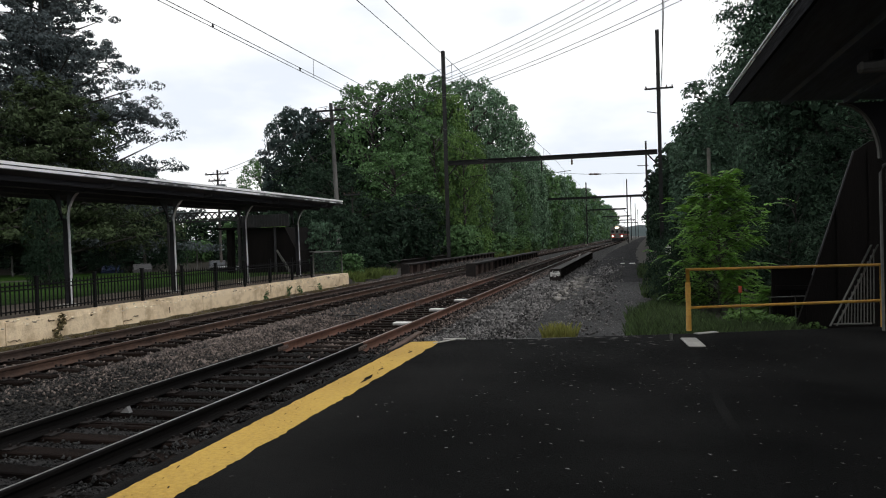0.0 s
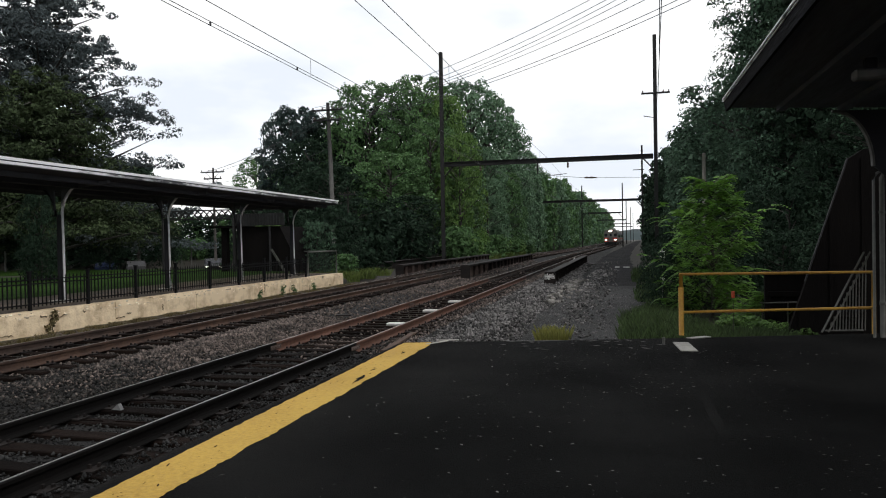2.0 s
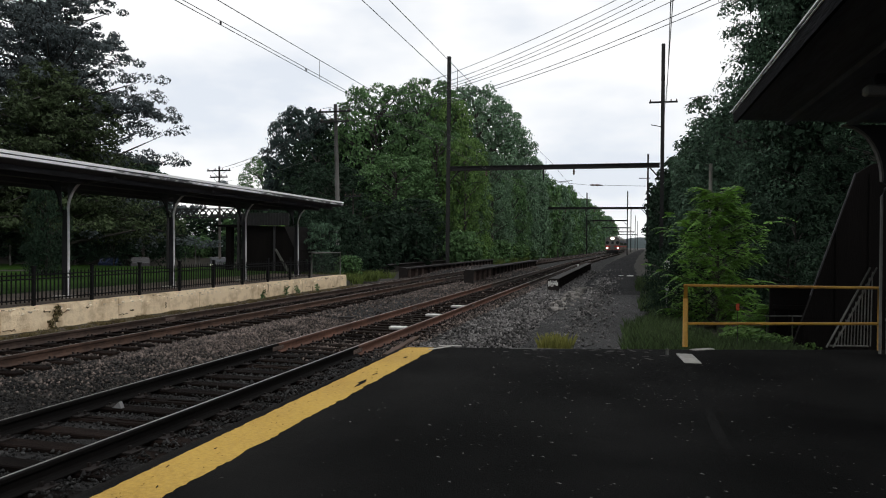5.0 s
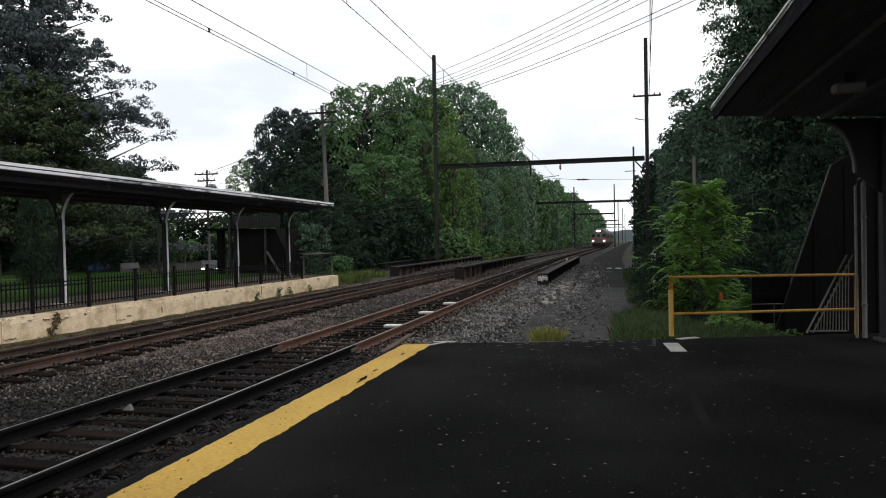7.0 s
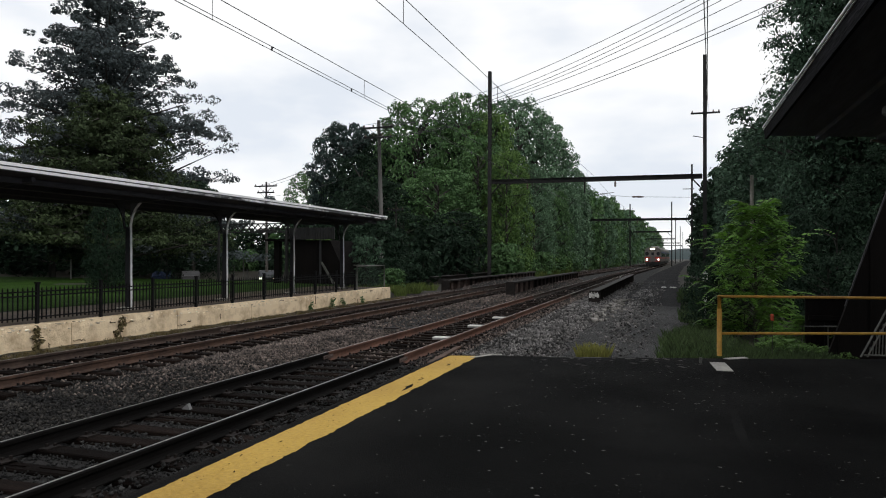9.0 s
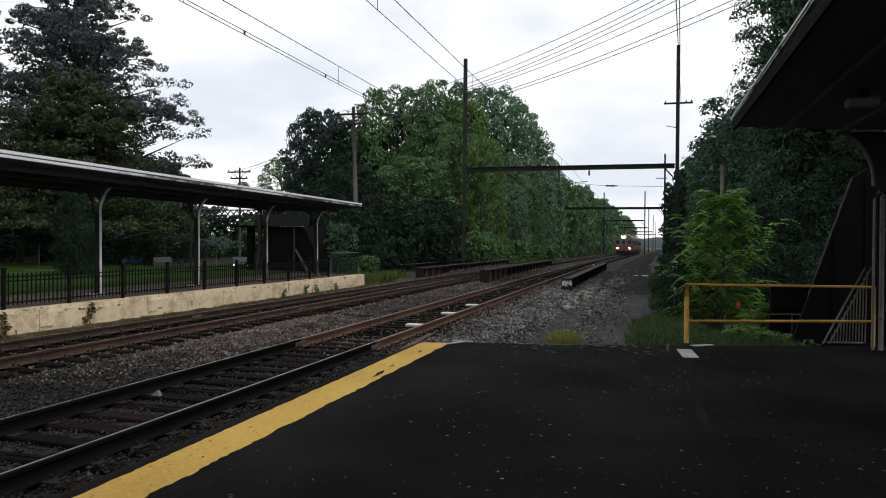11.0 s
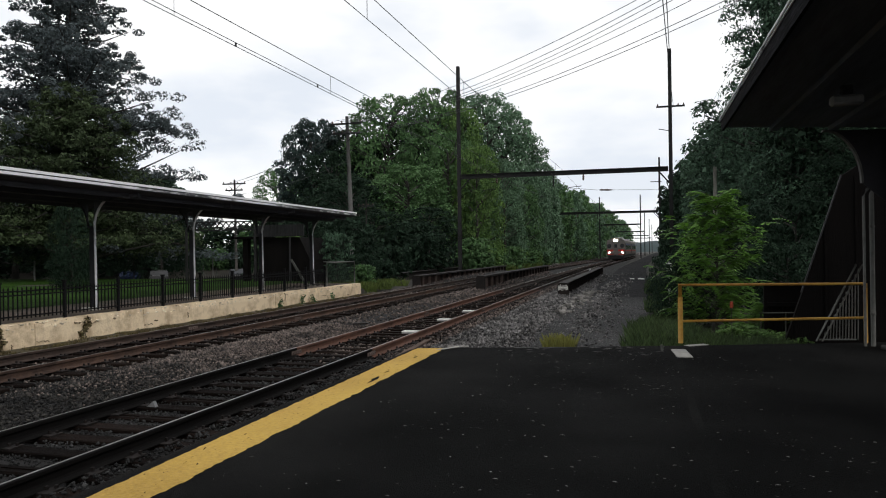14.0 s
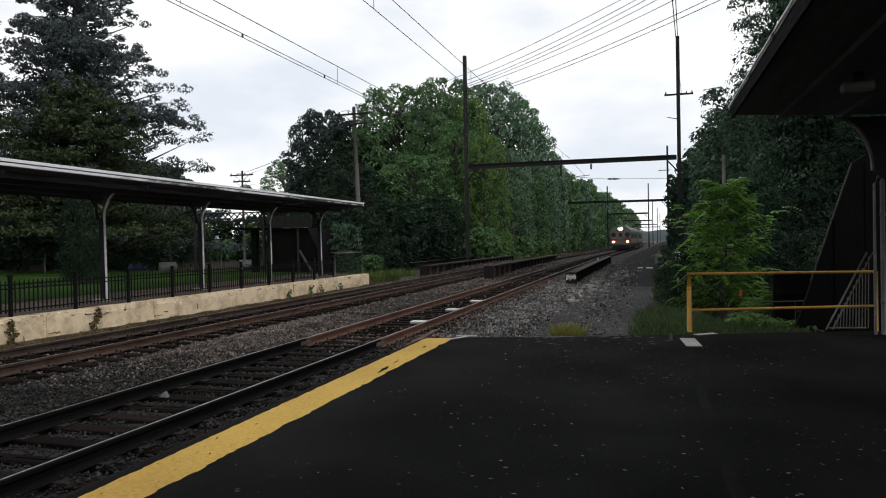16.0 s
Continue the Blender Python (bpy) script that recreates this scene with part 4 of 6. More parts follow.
def build_back_rail():
    r = thing("pipe_railing", 7.86, 14.3, -0.2, "thin weathered grey pipe rail beyond the steps", "railing")
    part("top_rail", bar([(0, 0, 0.78), (1.5, 0, 0.82)], 0.011, 8), M_PIPEGREY, r, smooth=True)
    for x in (0.04, 0.47, 0.98, 1.46):
        part("post", bar([(x, 0, 0), (x, 0, 0.79)], 0.012, 8), M_PIPEGREY, r, smooth=True)


def build_stairs():
    enc = thing("stair_enclosure", 9.0, 13.7, -0.1, "brown boarded enclosure of a stairway with a sloping edge, deep shade in its colour", "stair enclosure")
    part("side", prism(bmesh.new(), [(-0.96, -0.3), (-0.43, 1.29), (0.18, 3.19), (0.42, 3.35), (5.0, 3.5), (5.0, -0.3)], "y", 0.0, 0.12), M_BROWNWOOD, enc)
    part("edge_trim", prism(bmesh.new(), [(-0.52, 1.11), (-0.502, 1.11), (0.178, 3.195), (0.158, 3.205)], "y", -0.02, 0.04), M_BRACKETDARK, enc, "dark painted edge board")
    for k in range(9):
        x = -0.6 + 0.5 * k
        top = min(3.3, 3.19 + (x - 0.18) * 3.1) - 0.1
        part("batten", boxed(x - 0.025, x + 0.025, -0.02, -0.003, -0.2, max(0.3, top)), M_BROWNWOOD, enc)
    # Added low panel, fills the dark area behind the railing.
    low = part("low_side", boxed(-1.0, 0.4, 0.9, 1.0, -0.3, 1.2, 0.01), M_BROWNWOOD, enc, "low dark boarded panel added for the dark area by the steps")
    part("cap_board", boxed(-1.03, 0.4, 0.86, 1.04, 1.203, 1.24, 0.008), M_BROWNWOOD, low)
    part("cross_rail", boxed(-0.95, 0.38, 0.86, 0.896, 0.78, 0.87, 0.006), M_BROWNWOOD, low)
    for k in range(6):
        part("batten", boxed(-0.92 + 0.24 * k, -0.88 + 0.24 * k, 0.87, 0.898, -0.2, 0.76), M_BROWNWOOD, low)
    rl = thing("stair_railing", 8.62, 12.98, PLATFORM, "pale weathered metal stair railing sloping up beside the column", "railing", rz=10)
    part("handrail", bar([(-0.05, 0, 0.0), (0.62, 0, 1.3)], 0.016, 8), M_PIPEGREY, rl, smooth=True)
    part("handrail", bar([(0.05, 0, 0.0), (0.72, 0, 1.3)], 0.014, 8), M_PIPEGREY, rl, smooth=True)
    part("bottom_rail", bar([(0.0, 0, 0.03), (0.6, 0, 0.03)], 0.015, 6), M_PIPEGREY, rl)
    for k in range(12):
        x = 0.08 + 0.05 * k
        part("baluster", bar([(x, 0, 0.03), (x + 0.02, 0, (x + 0.03) * 1.94 - 0.05)], 0.009, 6), M_PIPEGREY, rl)


# ---- catenary ----
def hsection(w, d, t):
    return [(-w, -d), (w, -d), (w, -d + t), (t / 2, -d + t), (t / 2, d - t), (w, d - t), (w, d), (-w, d), (-w, d - t), (-t / 2, d - t), (-t / 2, -d + t), (-w, -d + t)]


def build_gantry(y, xl, xr, beam, top_l, top_r, label, arm=False, side_arm=False):
    g = thing("catenary_gantry", 0, y, -0.4, label, "gantry", "catenary gantries")
    beam += 0.4
    for x, top in ((xl, top_l), (xr, top_r)):
        post = part("pole", prism(bmesh.new(), hsection(0.125, 0.13, 0.03), "z", 0, top + 0.4), M_STEEL, g)
        post.location.x = x
        part("footing", boxed(-0.45, 0.45, -0.45, 0.45, -0.3, 0.25, 0.03), M_CONCRETE, post)
    bm = prism(bmesh.new(), [(-0.14, -0.17), (0.14, -0.17), (0.14, -0.14), (0.02, -0.14), (0.02, 0.14), (0.14, 0.14), (0.14, 0.17), (-0.14, 0.17), (-0.14, 0.14), (-0.02, 0.14), (-0.02, -0.14), (-0.14, -0.14)], "x", xl + 0.17, xr - 0.17)
    b = part("beam", bm, M_STEEL, g)
    b.location.z = beam
    for x, s in ((xl, 1), (xr, -1)):
        part("knee_brace", bar([(x + s * 0.15, 0, beam - 0.95), (x + s * 0.85, 0, beam - 0.15)], 0.055, 6), M_STEEL, g)
    for x in (1.63 if arm else bend(y), TRACK_B + bend_far(y)):
        ins = part("insulator_string", bar([(x, 0, beam - 0.18), (x, 0, beam - 0.34), (x, 0, beam - 0.42), (x, 0, beam - 0.5), (x, 0, beam - 0.62)], [0.03, 0.09, 0.05, 0.09, 0.02], 8), M_PORCELAIN, g)
        part("registration_arm", bar([(x - 1.1, 0, beam - 1.1), (x - 0.1, 0, beam - 1.02)], 0.025, 6), M_STEEL, ins)
    part("drop_tube", boxed(-0.62, -0.52, -0.05, 0.05, beam - 0.98, beam - 0.17), M_STEEL, g)
    if side_arm:
        part("crossarm", boxed(xr - 1.25, xr + 0.3, -0.26, -0.17, 12.0, 12.1), M_STEEL, g)
    if arm:
        span = part("span_wire", bar([(-0.5, 0, beam - 1.02), (2.6, 0, beam - 1.35), (7.6, 0, beam - 1.5)], 0.012, 4), M_WIRE, g)
        part("strain_insulator", bar([(2.8, 0, beam - 1.355), (2.95, 0, beam - 1.36), (3.1, 0, beam - 1.365), (3.3, 0, beam - 1.37), (3.7, 0, beam - 1.385)], [0.03, 0.075, 0.045, 0.075, 0.03], 8), M_PORCELAIN, span)
        a = part("crossarm", boxed(xr - 0.95, xr + 1.0, -0.2, -0.1, 11.95 + 0.4, 12.07 + 0.4), M_STEEL, g)
        for dx in (-0.85, 0.55, 0.92):
            part("pin_insulator", bar([(xr + dx, -0.15, 12.47), (xr + dx, -0.15, 12.62)], [0.06, 0.03], 8), M_PORCELAIN, a)
        part("small_bracket", bar([(xr - 0.8, 0, 10.85), (xr - 0.1, 0, 10.7)], 0.03, 6), M_STEEL, g)


def wire(name, points, r, label, sag=0.0, n=18):
    pts = []
    for a, b in zip(points, points[1:]):
        for i in range(n):
            t = i / n
            p = Vector(a).lerp(Vector(b), t)
            p.z -= 4 * sag * t * (1 - t)
            pts.append(p)
    pts.append(Vector(points[-1]))
    ob = part(name, bar(pts, r, 4), M_WIRE)
    return tagged(ob, label, "wire", "overhead wires")


GANTRIES = (54.0, 110.0, 166.0, 232.0, 300.0, 370.0)


def build_catenary():
    rnd = random.Random(5)
    build_gantry(54.0, -7.8, 7.8, 7.58, 16.1, 16.15, "dark steel gantry with two very tall poles spanning both tracks", True)
    build_gantry(110.0, -6.9, 8.3, 7.35, 9.0, 15.2, "dark steel gantry spanning both tracks beyond the bridge", side_arm=True)
    for y, xl, xr in ((166.0, -3.3, 5.5), (232.0, -2.9, 6.6), (300.0, -2.2, 8.6), (370.0, -1.2, 10.5)):
        build_gantry(y, xl, xr, 7.4, 13.6, 13.9, "distant dark steel gantry spanning both tracks")
    for cx, zc, zm, drift in ((0.0, 6.93, 7.66, bend), (TRACK_B, 7.48, 8.22, bend_far)):
        stops = [(-60.0, 0)] + [(y, drift(y)) for y in GANTRIES]
        low = [(cx + b, y, zc) for y, b in stops]
        high = [(cx + b, y, zm + 0.25) for y, b in stops]
        wire("contact_wire", low, 0.011, "thin dark contact wire above the track", 0.0, 4)
        if cx:
            wire("contact_wire", [(x + 0.02, y, z + 0.09) for x, y, z in low], 0.011, "thin dark auxiliary wire above the contact wire", 0.0, 4)
            for k in range(10):
                y = 6.6 + 5.2 * k
                ob = part("wire_clamp", boxed(-0.012, 0.03, -0.022, 0.022, -0.012, 0.1, 0.004), M_WIRE)
                ob.matrix_basis = pose(cx + drift(y), y, zc)
                tagged(ob, "small dark clamp joining two overhead wires", "wire clamp", "wire clamps")
        wire("messenger_wire", high, 0.013, "sagging dark messenger wire above the contact wire", 0.45)
        for (y0, b0), (y1, b1) in zip(stops[:3], stops[1:3]):
            k = 1
            while y0 + 9 * k + 2.3 < y1:
                y = y0 + 9 * k + 2.3
                t = (y - y0) / (y1 - y0)
                x = cx + b0 + (b1 - b0) * t
                h = zm + 0.25 - 1.8 * t * (1 - t)
                if h - zc > 0.05 and y > 4:
                    tagged(part("dropper", bar([(x, y, zc), (x, y, h)], 0.008, 4), M_WIRE), "short dark dropper between the overhead wires", "wire", "overhead wires")
                k += 1
    # lines from the street poles, over the tracks
    far = (-13.3, 45.0)
    for x0, z0, x1, z1, sag in ((-0.9, 10.75, 20.0, 13.69, 1.93), (-0.5, 10.7, 20.8, 14.6, 2.44), (-0.2, 10.65, 21.45, 15.13, 2.68), (0.3, 10.6, 22.1, 15.11, 2.6), (0.9, 10.6, 23.2, 14.95, 2.46),
                                (-0.4, 9.9, 20.0, 12.03, 1.98), (0.4, 9.85, 20.9, 12.19, 1.92)):
        wire("power_line", [(far[0] + x0, far[1], z0), (x1, 12.0, z1)], 0.013, "dark power line crossing high over the tracks", sag, 40)
    wire("power_line", [(8.03, 54, 11.95), (6.92, 30, 8.57), (5.0, -11, 3.9)], 0.011, "dark power line running to the tall gantry pole", 0.0)
    wire("power_line", [(7.9, 54, 10.9), (6.93, 30, 8.8), (5.15, -11, 4.3)], 0.011, "dark power line running to the tall gantry pole", 0.0)
    wire("power_line", [(9.44, 60, 9.88), (9.8, 37.5, 10.2), (10.0, 30, 10.3)], 0.008, "thin dark power line beside the dark wood", 0.0)


def build_street_pole(x, y, z0, top, lean, label, arms, r=0.17, mat=None):
    mat = mat or M_POLEWOOD
    p = thing("utility_pole", x, y, z0, label, "utility pole", "street poles")
    part("pole", bar([(lean * 1.0, 0, 0), (0, 0, top)], [r, r * 0.65], 10), mat, p, smooth=True)
    for z, half in arms:
        a = part("crossarm", boxed(-half, half, -0.16, -0.06, z - 0.06, z + 0.06), M_STEEL, p, "dark weathered crossarm")
        for k in range(4):
            dx = -half + 0.1 + (2 * half - 0.2) * k / 3
            part("insulator", bar([(dx, -0.11, z + 0.06), (dx, -0.11, z + 0.12), (dx, -0.11, z + 0.2)], [0.02, 0.055, 0.04], 8), M_PORCELAIN, a)
        for s in (-1, 1):
            part("arm_brace", bar([(s * half * 0.6, -0.1, z - 0.05), (0.02 * s, -0.1, z - 0.6)], 0.018, 5), M_STEEL, p)


build_far_canopy()
build_near_canopy()
build_fence()
build_near_railing()
build_stairs()
build_back_rail()
build_catenary()
build_street_pole(-13.3, 45.0, 0.1, 10.9, 0.35, "weathered grey wooden utility pole with two crossarms", ((10.4, 1.1), (9.75, 1.0)))
build_street_pole(-18.6, 62.0, -1.1, 7.9, 0.05, "thin dark wooden utility pole before the wood", ((7.2, 0.8),), 0.09, M_BARK)
wire("power_line", [(-18.6, 62, 6.0), (-13.3, 45, 6.4)], 0.011, "dark power line between the street poles", 0.4)
wire("power_line", [(-18.6, 62, 6.0), (-30.9, 60, 4.2)], 0.011, "dark power line between the street poles", 0.4)
build_street_pole(-30.9, 60.0, 0.3, 8.5, 0.1, "dark wooden utility pole with crossarms beyond the park", ((8.1, 1.2), (7.5, 0.9), (3.9, 0.9)), 0.13, M_BARK)
for a, b in (((-30.9, 60, 8.6), (-13.3, 45, 10.4)), ((-30.2, 60, 8.5), (-12.6, 45, 10.4)), ((-31.5, 60, 8.5), (-14.2, 45, 9.8)), ((-30.9, 60, 7.4), (-13.3, 45, 8.0))):
    wire("power_line", [a, b], 0.013, "dark power line between the street poles", 0.4)


# ---- trees ----
def leaf_cloud(name, centers, radii, per, size, mat, seed, flat=0.75, long=1.9, shell=False):
    """Many small folded leaves gathered in uneven clumps, or on the upper shell of each clump."""
    rng = np.random.default_rng(seed)
    c = np.repeat(np.asarray(centers, float), per, 0)
    r = np.repeat(np.asarray(radii, float), per)
    n = len(c)
    d = rng.normal(size=(n, 3))
    d /= np.linalg.norm(d, axis=1)[:, None]
    if shell:
        d[:, 2] = np.where((d[:, 2] < -0.1) & (rng.random(n) < 0.75), -d[:, 2], d[:, 2])
    rad = r * ((0.7 + 0.36 * rng.random(n)) * np.where(rng.random(n) < 0.1, 1.3, 1.0) if shell else 0.45 + 0.62 * rng.random(n) ** 0.6)
    p = c + d * rad[:, None] * np.array([1, 1, flat])
    nrm = d + rng.normal(size=(n, 3)) * (0.55 if shell else 0.42) + np.array([0, 0, 0.45 if shell else 0.3])
    nrm /= np.linalg.norm(nrm, axis=1)[:, None]
    ax = np.cross(nrm, rng.normal(size=(n, 3)))
    ax /= np.linalg.norm(ax, axis=1)[:, None] + 1e-9
    bx = np.cross(nrm, ax)
    s = size * rng.uniform(0.55, 1.3, n)
    a, b = ax * (s * long / 2)[:, None], bx * (s / 2)[:, None]
    lift = nrm * (s * 0.18)[:, None]
    v = np.stack([p - a, p - b * 1.0 + lift - a * 0.1, p + a - lift * 0.4, p + b + lift - a * 0.1], 1)
    f = np.arange(4 * n).reshape(n, 4)
    tri = np.concatenate([f[:, [0, 1, 2]], f[:, [0, 2, 3]]])
    return raw_mesh(name, v.reshape(-1, 3), tri, mat)


def broad_tree(seed, clumps, per, leaf, mat, label, low=0.08, clump=(0.13, 0.26), core=7, flat=0.8, h=17.0, r=6.0, long=1.9):
    """Tapered trunk, limbs that reach the clumps, and a lumpy crown of leaves; stands at the origin."""
    rnd = random.Random(seed)
    tree = new("tree")
    tagged(tree, label, "tree", "lineside trees")
    lean = Vector((rnd.uniform(-0.4, 0.4), rnd.uniform(-0.4, 0.4), 0)) * h / 17
    spine = [Vector((0, 0, -0.3)), Vector((0, 0, h * 0.2)) + lean * 0.3, Vector((0, 0, h * 0.5)) + lean, Vector((0, 0, h * 0.85)) + lean * 1.3]
    wood = bmesh.new()
    tube(wood, spine, [h * 0.022, h * 0.017, h * 0.011, h * 0.003], 8)
    centers, radii = [], []
    for k in range(clumps):
        u = ((k + 0.5) / clumps) ** 0.9
        prof = max(0.0, 1 - (abs(u - 0.42) / (0.61 if u > 0.42 else 0.85)) ** 2.7) ** 0.5
        w = k * 2.39996 + rnd.uniform(-0.5, 0.5)
        lump = 1 + 0.16 * noise.noise((1.3 * math.cos(w) + seed, 1.3 * math.sin(w), 3.0 * u))
        q = r * rnd.uniform(*clump) * (1.1 - 0.35 * u)
        reach = max(0.0, r * prof * lump * rnd.uniform(0.8, 1.0) - 0.6 * q)
        z = min(h * (low + (1 - low) * u), h - 0.8 * q)
        c = Vector((math.cos(w) * reach, math.sin(w) * reach, z)) + lean * u
        centers.append(tuple(c))
        radii.append(q)
        if k % (3 if clumps < 150 else 8) == 0:
            t = max(0.12, min(0.8, z / h - 0.14))
            p = Vector((0, 0, h * t)) + lean * t
            tube(wood, [p, p.lerp(c, 0.5) + Vector((0, 0, 0.05 * h * rnd.uniform(-0.3, 0.6))), c], [h * 0.008, h * 0.005, h * 0.0015], 5)
    part("trunk", wood, M_BARK, tree, smooth=True)
    crown = leaf_cloud("crown", centers, radii, per, leaf, mat, seed, flat=flat, long=long, shell=True)
    crown.parent = tree
    if core:
        inner = [(x * 0.6, y * 0.6, z * 0.95) for x, y, z in centers]
        deep = leaf_cloud("inner_foliage", inner, [q * 1.25 for q in radii], core, leaf * 2.0, mat, seed + 900)
        deep.parent = tree
    return tree


def feathered_tree(seed, h, r, label):
    """A young tree whose long leaves are rows of drooping leaflets."""
    rng = np.random.default_rng(seed)
    rnd = random.Random(seed)
    tree = new("tree")
    tagged(tree, label, "tree")
    wood = bmesh.new()
    tube(wood, [(0, 0, -0.2), (0.03, 0.02, h * 0.5), (0, 0, h * 0.93)], [0.045, 0.03, 0.008], 7)
    verts = []
    for k in range(86):
        u = k / 85
        z = h * (0.1 + 0.84 * u)
        reach = r * (0.72 + 0.5 * math.sin(math.pi * min(1.0, 0.12 + 0.9 * u))) * (1.0 - 0.62 * u ** 3) * rnd.uniform(0.45, 1.05)
        w = k * 2.39996 + rnd.uniform(-0.3, 0.3)
        base = Vector((0, 0, z - 0.15 * reach))
        tip = Vector((math.cos(w) * reach, math.sin(w) * reach, z + reach * rnd.uniform(-0.1, 0.75)))
        tube(wood, [base, base.lerp(tip, 0.5) + Vector((0, 0, 0.06 * reach)), tip], [0.012, 0.008, 0.003], 4)
        for i in range(10):
            t = 0.2 + 0.8 * (i + rnd.random()) / 10
            q = base.lerp(tip, t)
            a = w + rnd.uniform(-1.2, 1.2)
            out = Vector((math.cos(a), math.sin(a), rnd.uniform(-0.5, 0.8))).normalized()
            length = rnd.uniform(0.2, 0.42)
            side = out.cross(Vector((0, 0, 1))).normalized()
            for m in range(7):
                f = (m + 0.8) / 7
                c = q + out * (length * f) + Vector((0, 0, -0.45 * length * f * f))
                for sgn in (-1, 1):
                    d = (side * sgn + out * 0.45 + Vector((0, 0, -0.35 + rnd.uniform(-0.15, 0.15)))).normalized()
                    n = d.cross(out).normalized()
                    b = d.cross(n)
                    ln, wd = rnd.uniform(0.08, 0.135) * (1.15 - 0.5 * f), 0.027
                    verts += [c, c + d * ln * 0.5 + b * wd, c + d * ln, c + d * ln * 0.5 - b * wd]
    part("trunk", wood, M_BARK, tree, smooth=True)
    v = np.array([tuple(p) for p in verts])
    fq = np.arange(len(v)).reshape(-1, 4)
    crown = raw_mesh("crown", v, np.concatenate([fq[:, [0, 1, 2]], fq[:, [0, 2, 3]]]), M_LEAFBRIGHT)
    crown.parent = tree
    return tree


def conifer(seed, h, r, tiers, per, leaf, label, mat, low=0.1, taper=0.84, lift=(-0.1, 0.3)):
    """A straight trunk with long boughs that carry flat sprays of needles."""
    rnd = random.Random(seed)
    tree = new("tree")
    tagged(tree, label, "tree", "park trees")
    wood = bmesh.new()
    tube(wood, [(0, 0, -0.3), (0.1, 0, h * 0.4), (0, 0.1, h * 0.75), (0, 0, h)], [h * 0.02, h * 0.015, h * 0.009, 0.02], 9)
    centers, radii = [], []
    for k in range(tiers):
        u = k / (tiers - 1)
        z = h * (low + (0.99 - low) * u)
        reach = r * (1 - u) ** taper * rnd.choice((0.7, 0.82, 0.9, 1.0, 1.06)) * rnd.uniform(0.9, 1.08) + 0.4
        w = k * 2.39996 + rnd.uniform(-0.4, 0.4)
        tip = Vector((math.cos(w) * reach, math.sin(w) * reach, z + reach * rnd.uniform(*lift)))
        mid = Vector((tip.x * 0.5, tip.y * 0.5, z + 0.03 * reach))
        tube(wood, [(0, 0, z - 0.08 * reach), mid, mid.lerp(tip, 0.68)], [0.03 + 0.011 * reach, 0.02 + 0.006 * reach, 0.01], 5)
        m = max(3, round(reach * 1.35))
        for i in range(m):
            t = 0.22 + 0.8 * (i + rnd.random() * 0.7) / m
            side = rnd.uniform(-0.26, 0.26) * reach * t
            c = Vector((0, 0, z)).lerp(tip, t) + Vector((-math.sin(w) * side, math.cos(w) * side, rnd.uniform(-0.2, 0.3)))
            centers.append(tuple(c))
            radii.append(rnd.uniform(0.42, 0.85) * (0.6 + 0.4 * (1 - u)))
    part("trunk", wood, M_BARK, tree, smooth=True)
    crown = leaf_cloud("crown", centers, radii, per, leaf, mat, seed, flat=0.5, long=2.2)
    crown.parent = tree
    deep = leaf_cloud("inner_foliage", [(x * 0.62, y * 0.62, z) for x, y, z in centers], [q * 1.3 for q in radii], 12, leaf * 1.5, mat, seed + 900, flat=0.6)
    deep.parent = tree
    return tree


def grass_patch(name, spots, blades, height, mat, seed, label, width=0.012):
    """Upright bent blades in a patch of discs (x, y, z, radius)."""
    rng = np.random.default_rng(seed)
    verts, faces = [], []
    for x, y, z, rad in spots:
        n = int(blades * max(0.3, rad * rad))
        a, q = rng.random(n) * 2 * np.pi, rad * np.sqrt(rng.random(n))
        bx, by = x + q * np.cos(a), y + q * np.sin(a)
        h = height * rng.uniform(0.4, 1.15, n)
        t = rng.random(n) * 2 * np.pi
        dx, dy = np.cos(t), np.sin(t)
        lean = rng.uniform(0.05, 0.55, n) * h
        w = width * rng.uniform(0.6, 1.5, n)
        for i in range(n):
            k = len(verts)
            px, py = -dy[i] * w[i], dx[i] * w[i]
            verts += [(bx[i] - px, by[i] - py, z), (bx[i] + px, by[i] + py, z),
                      (bx[i] + dx[i] * lean[i] * 0.35 + px * 0.7, by[i] + dy[i] * lean[i] * 0.35 + py * 0.7, z + h[i] * 0.6),
                      (bx[i] + dx[i] * lean[i], by[i] + dy[i] * lean[i], z + h[i])]
            faces += [(k, k + 1, k + 2), (k, k + 2, k + 3)]
    tagged(raw_mesh(name, verts, faces, mat), label, "grass", kind="stuff")


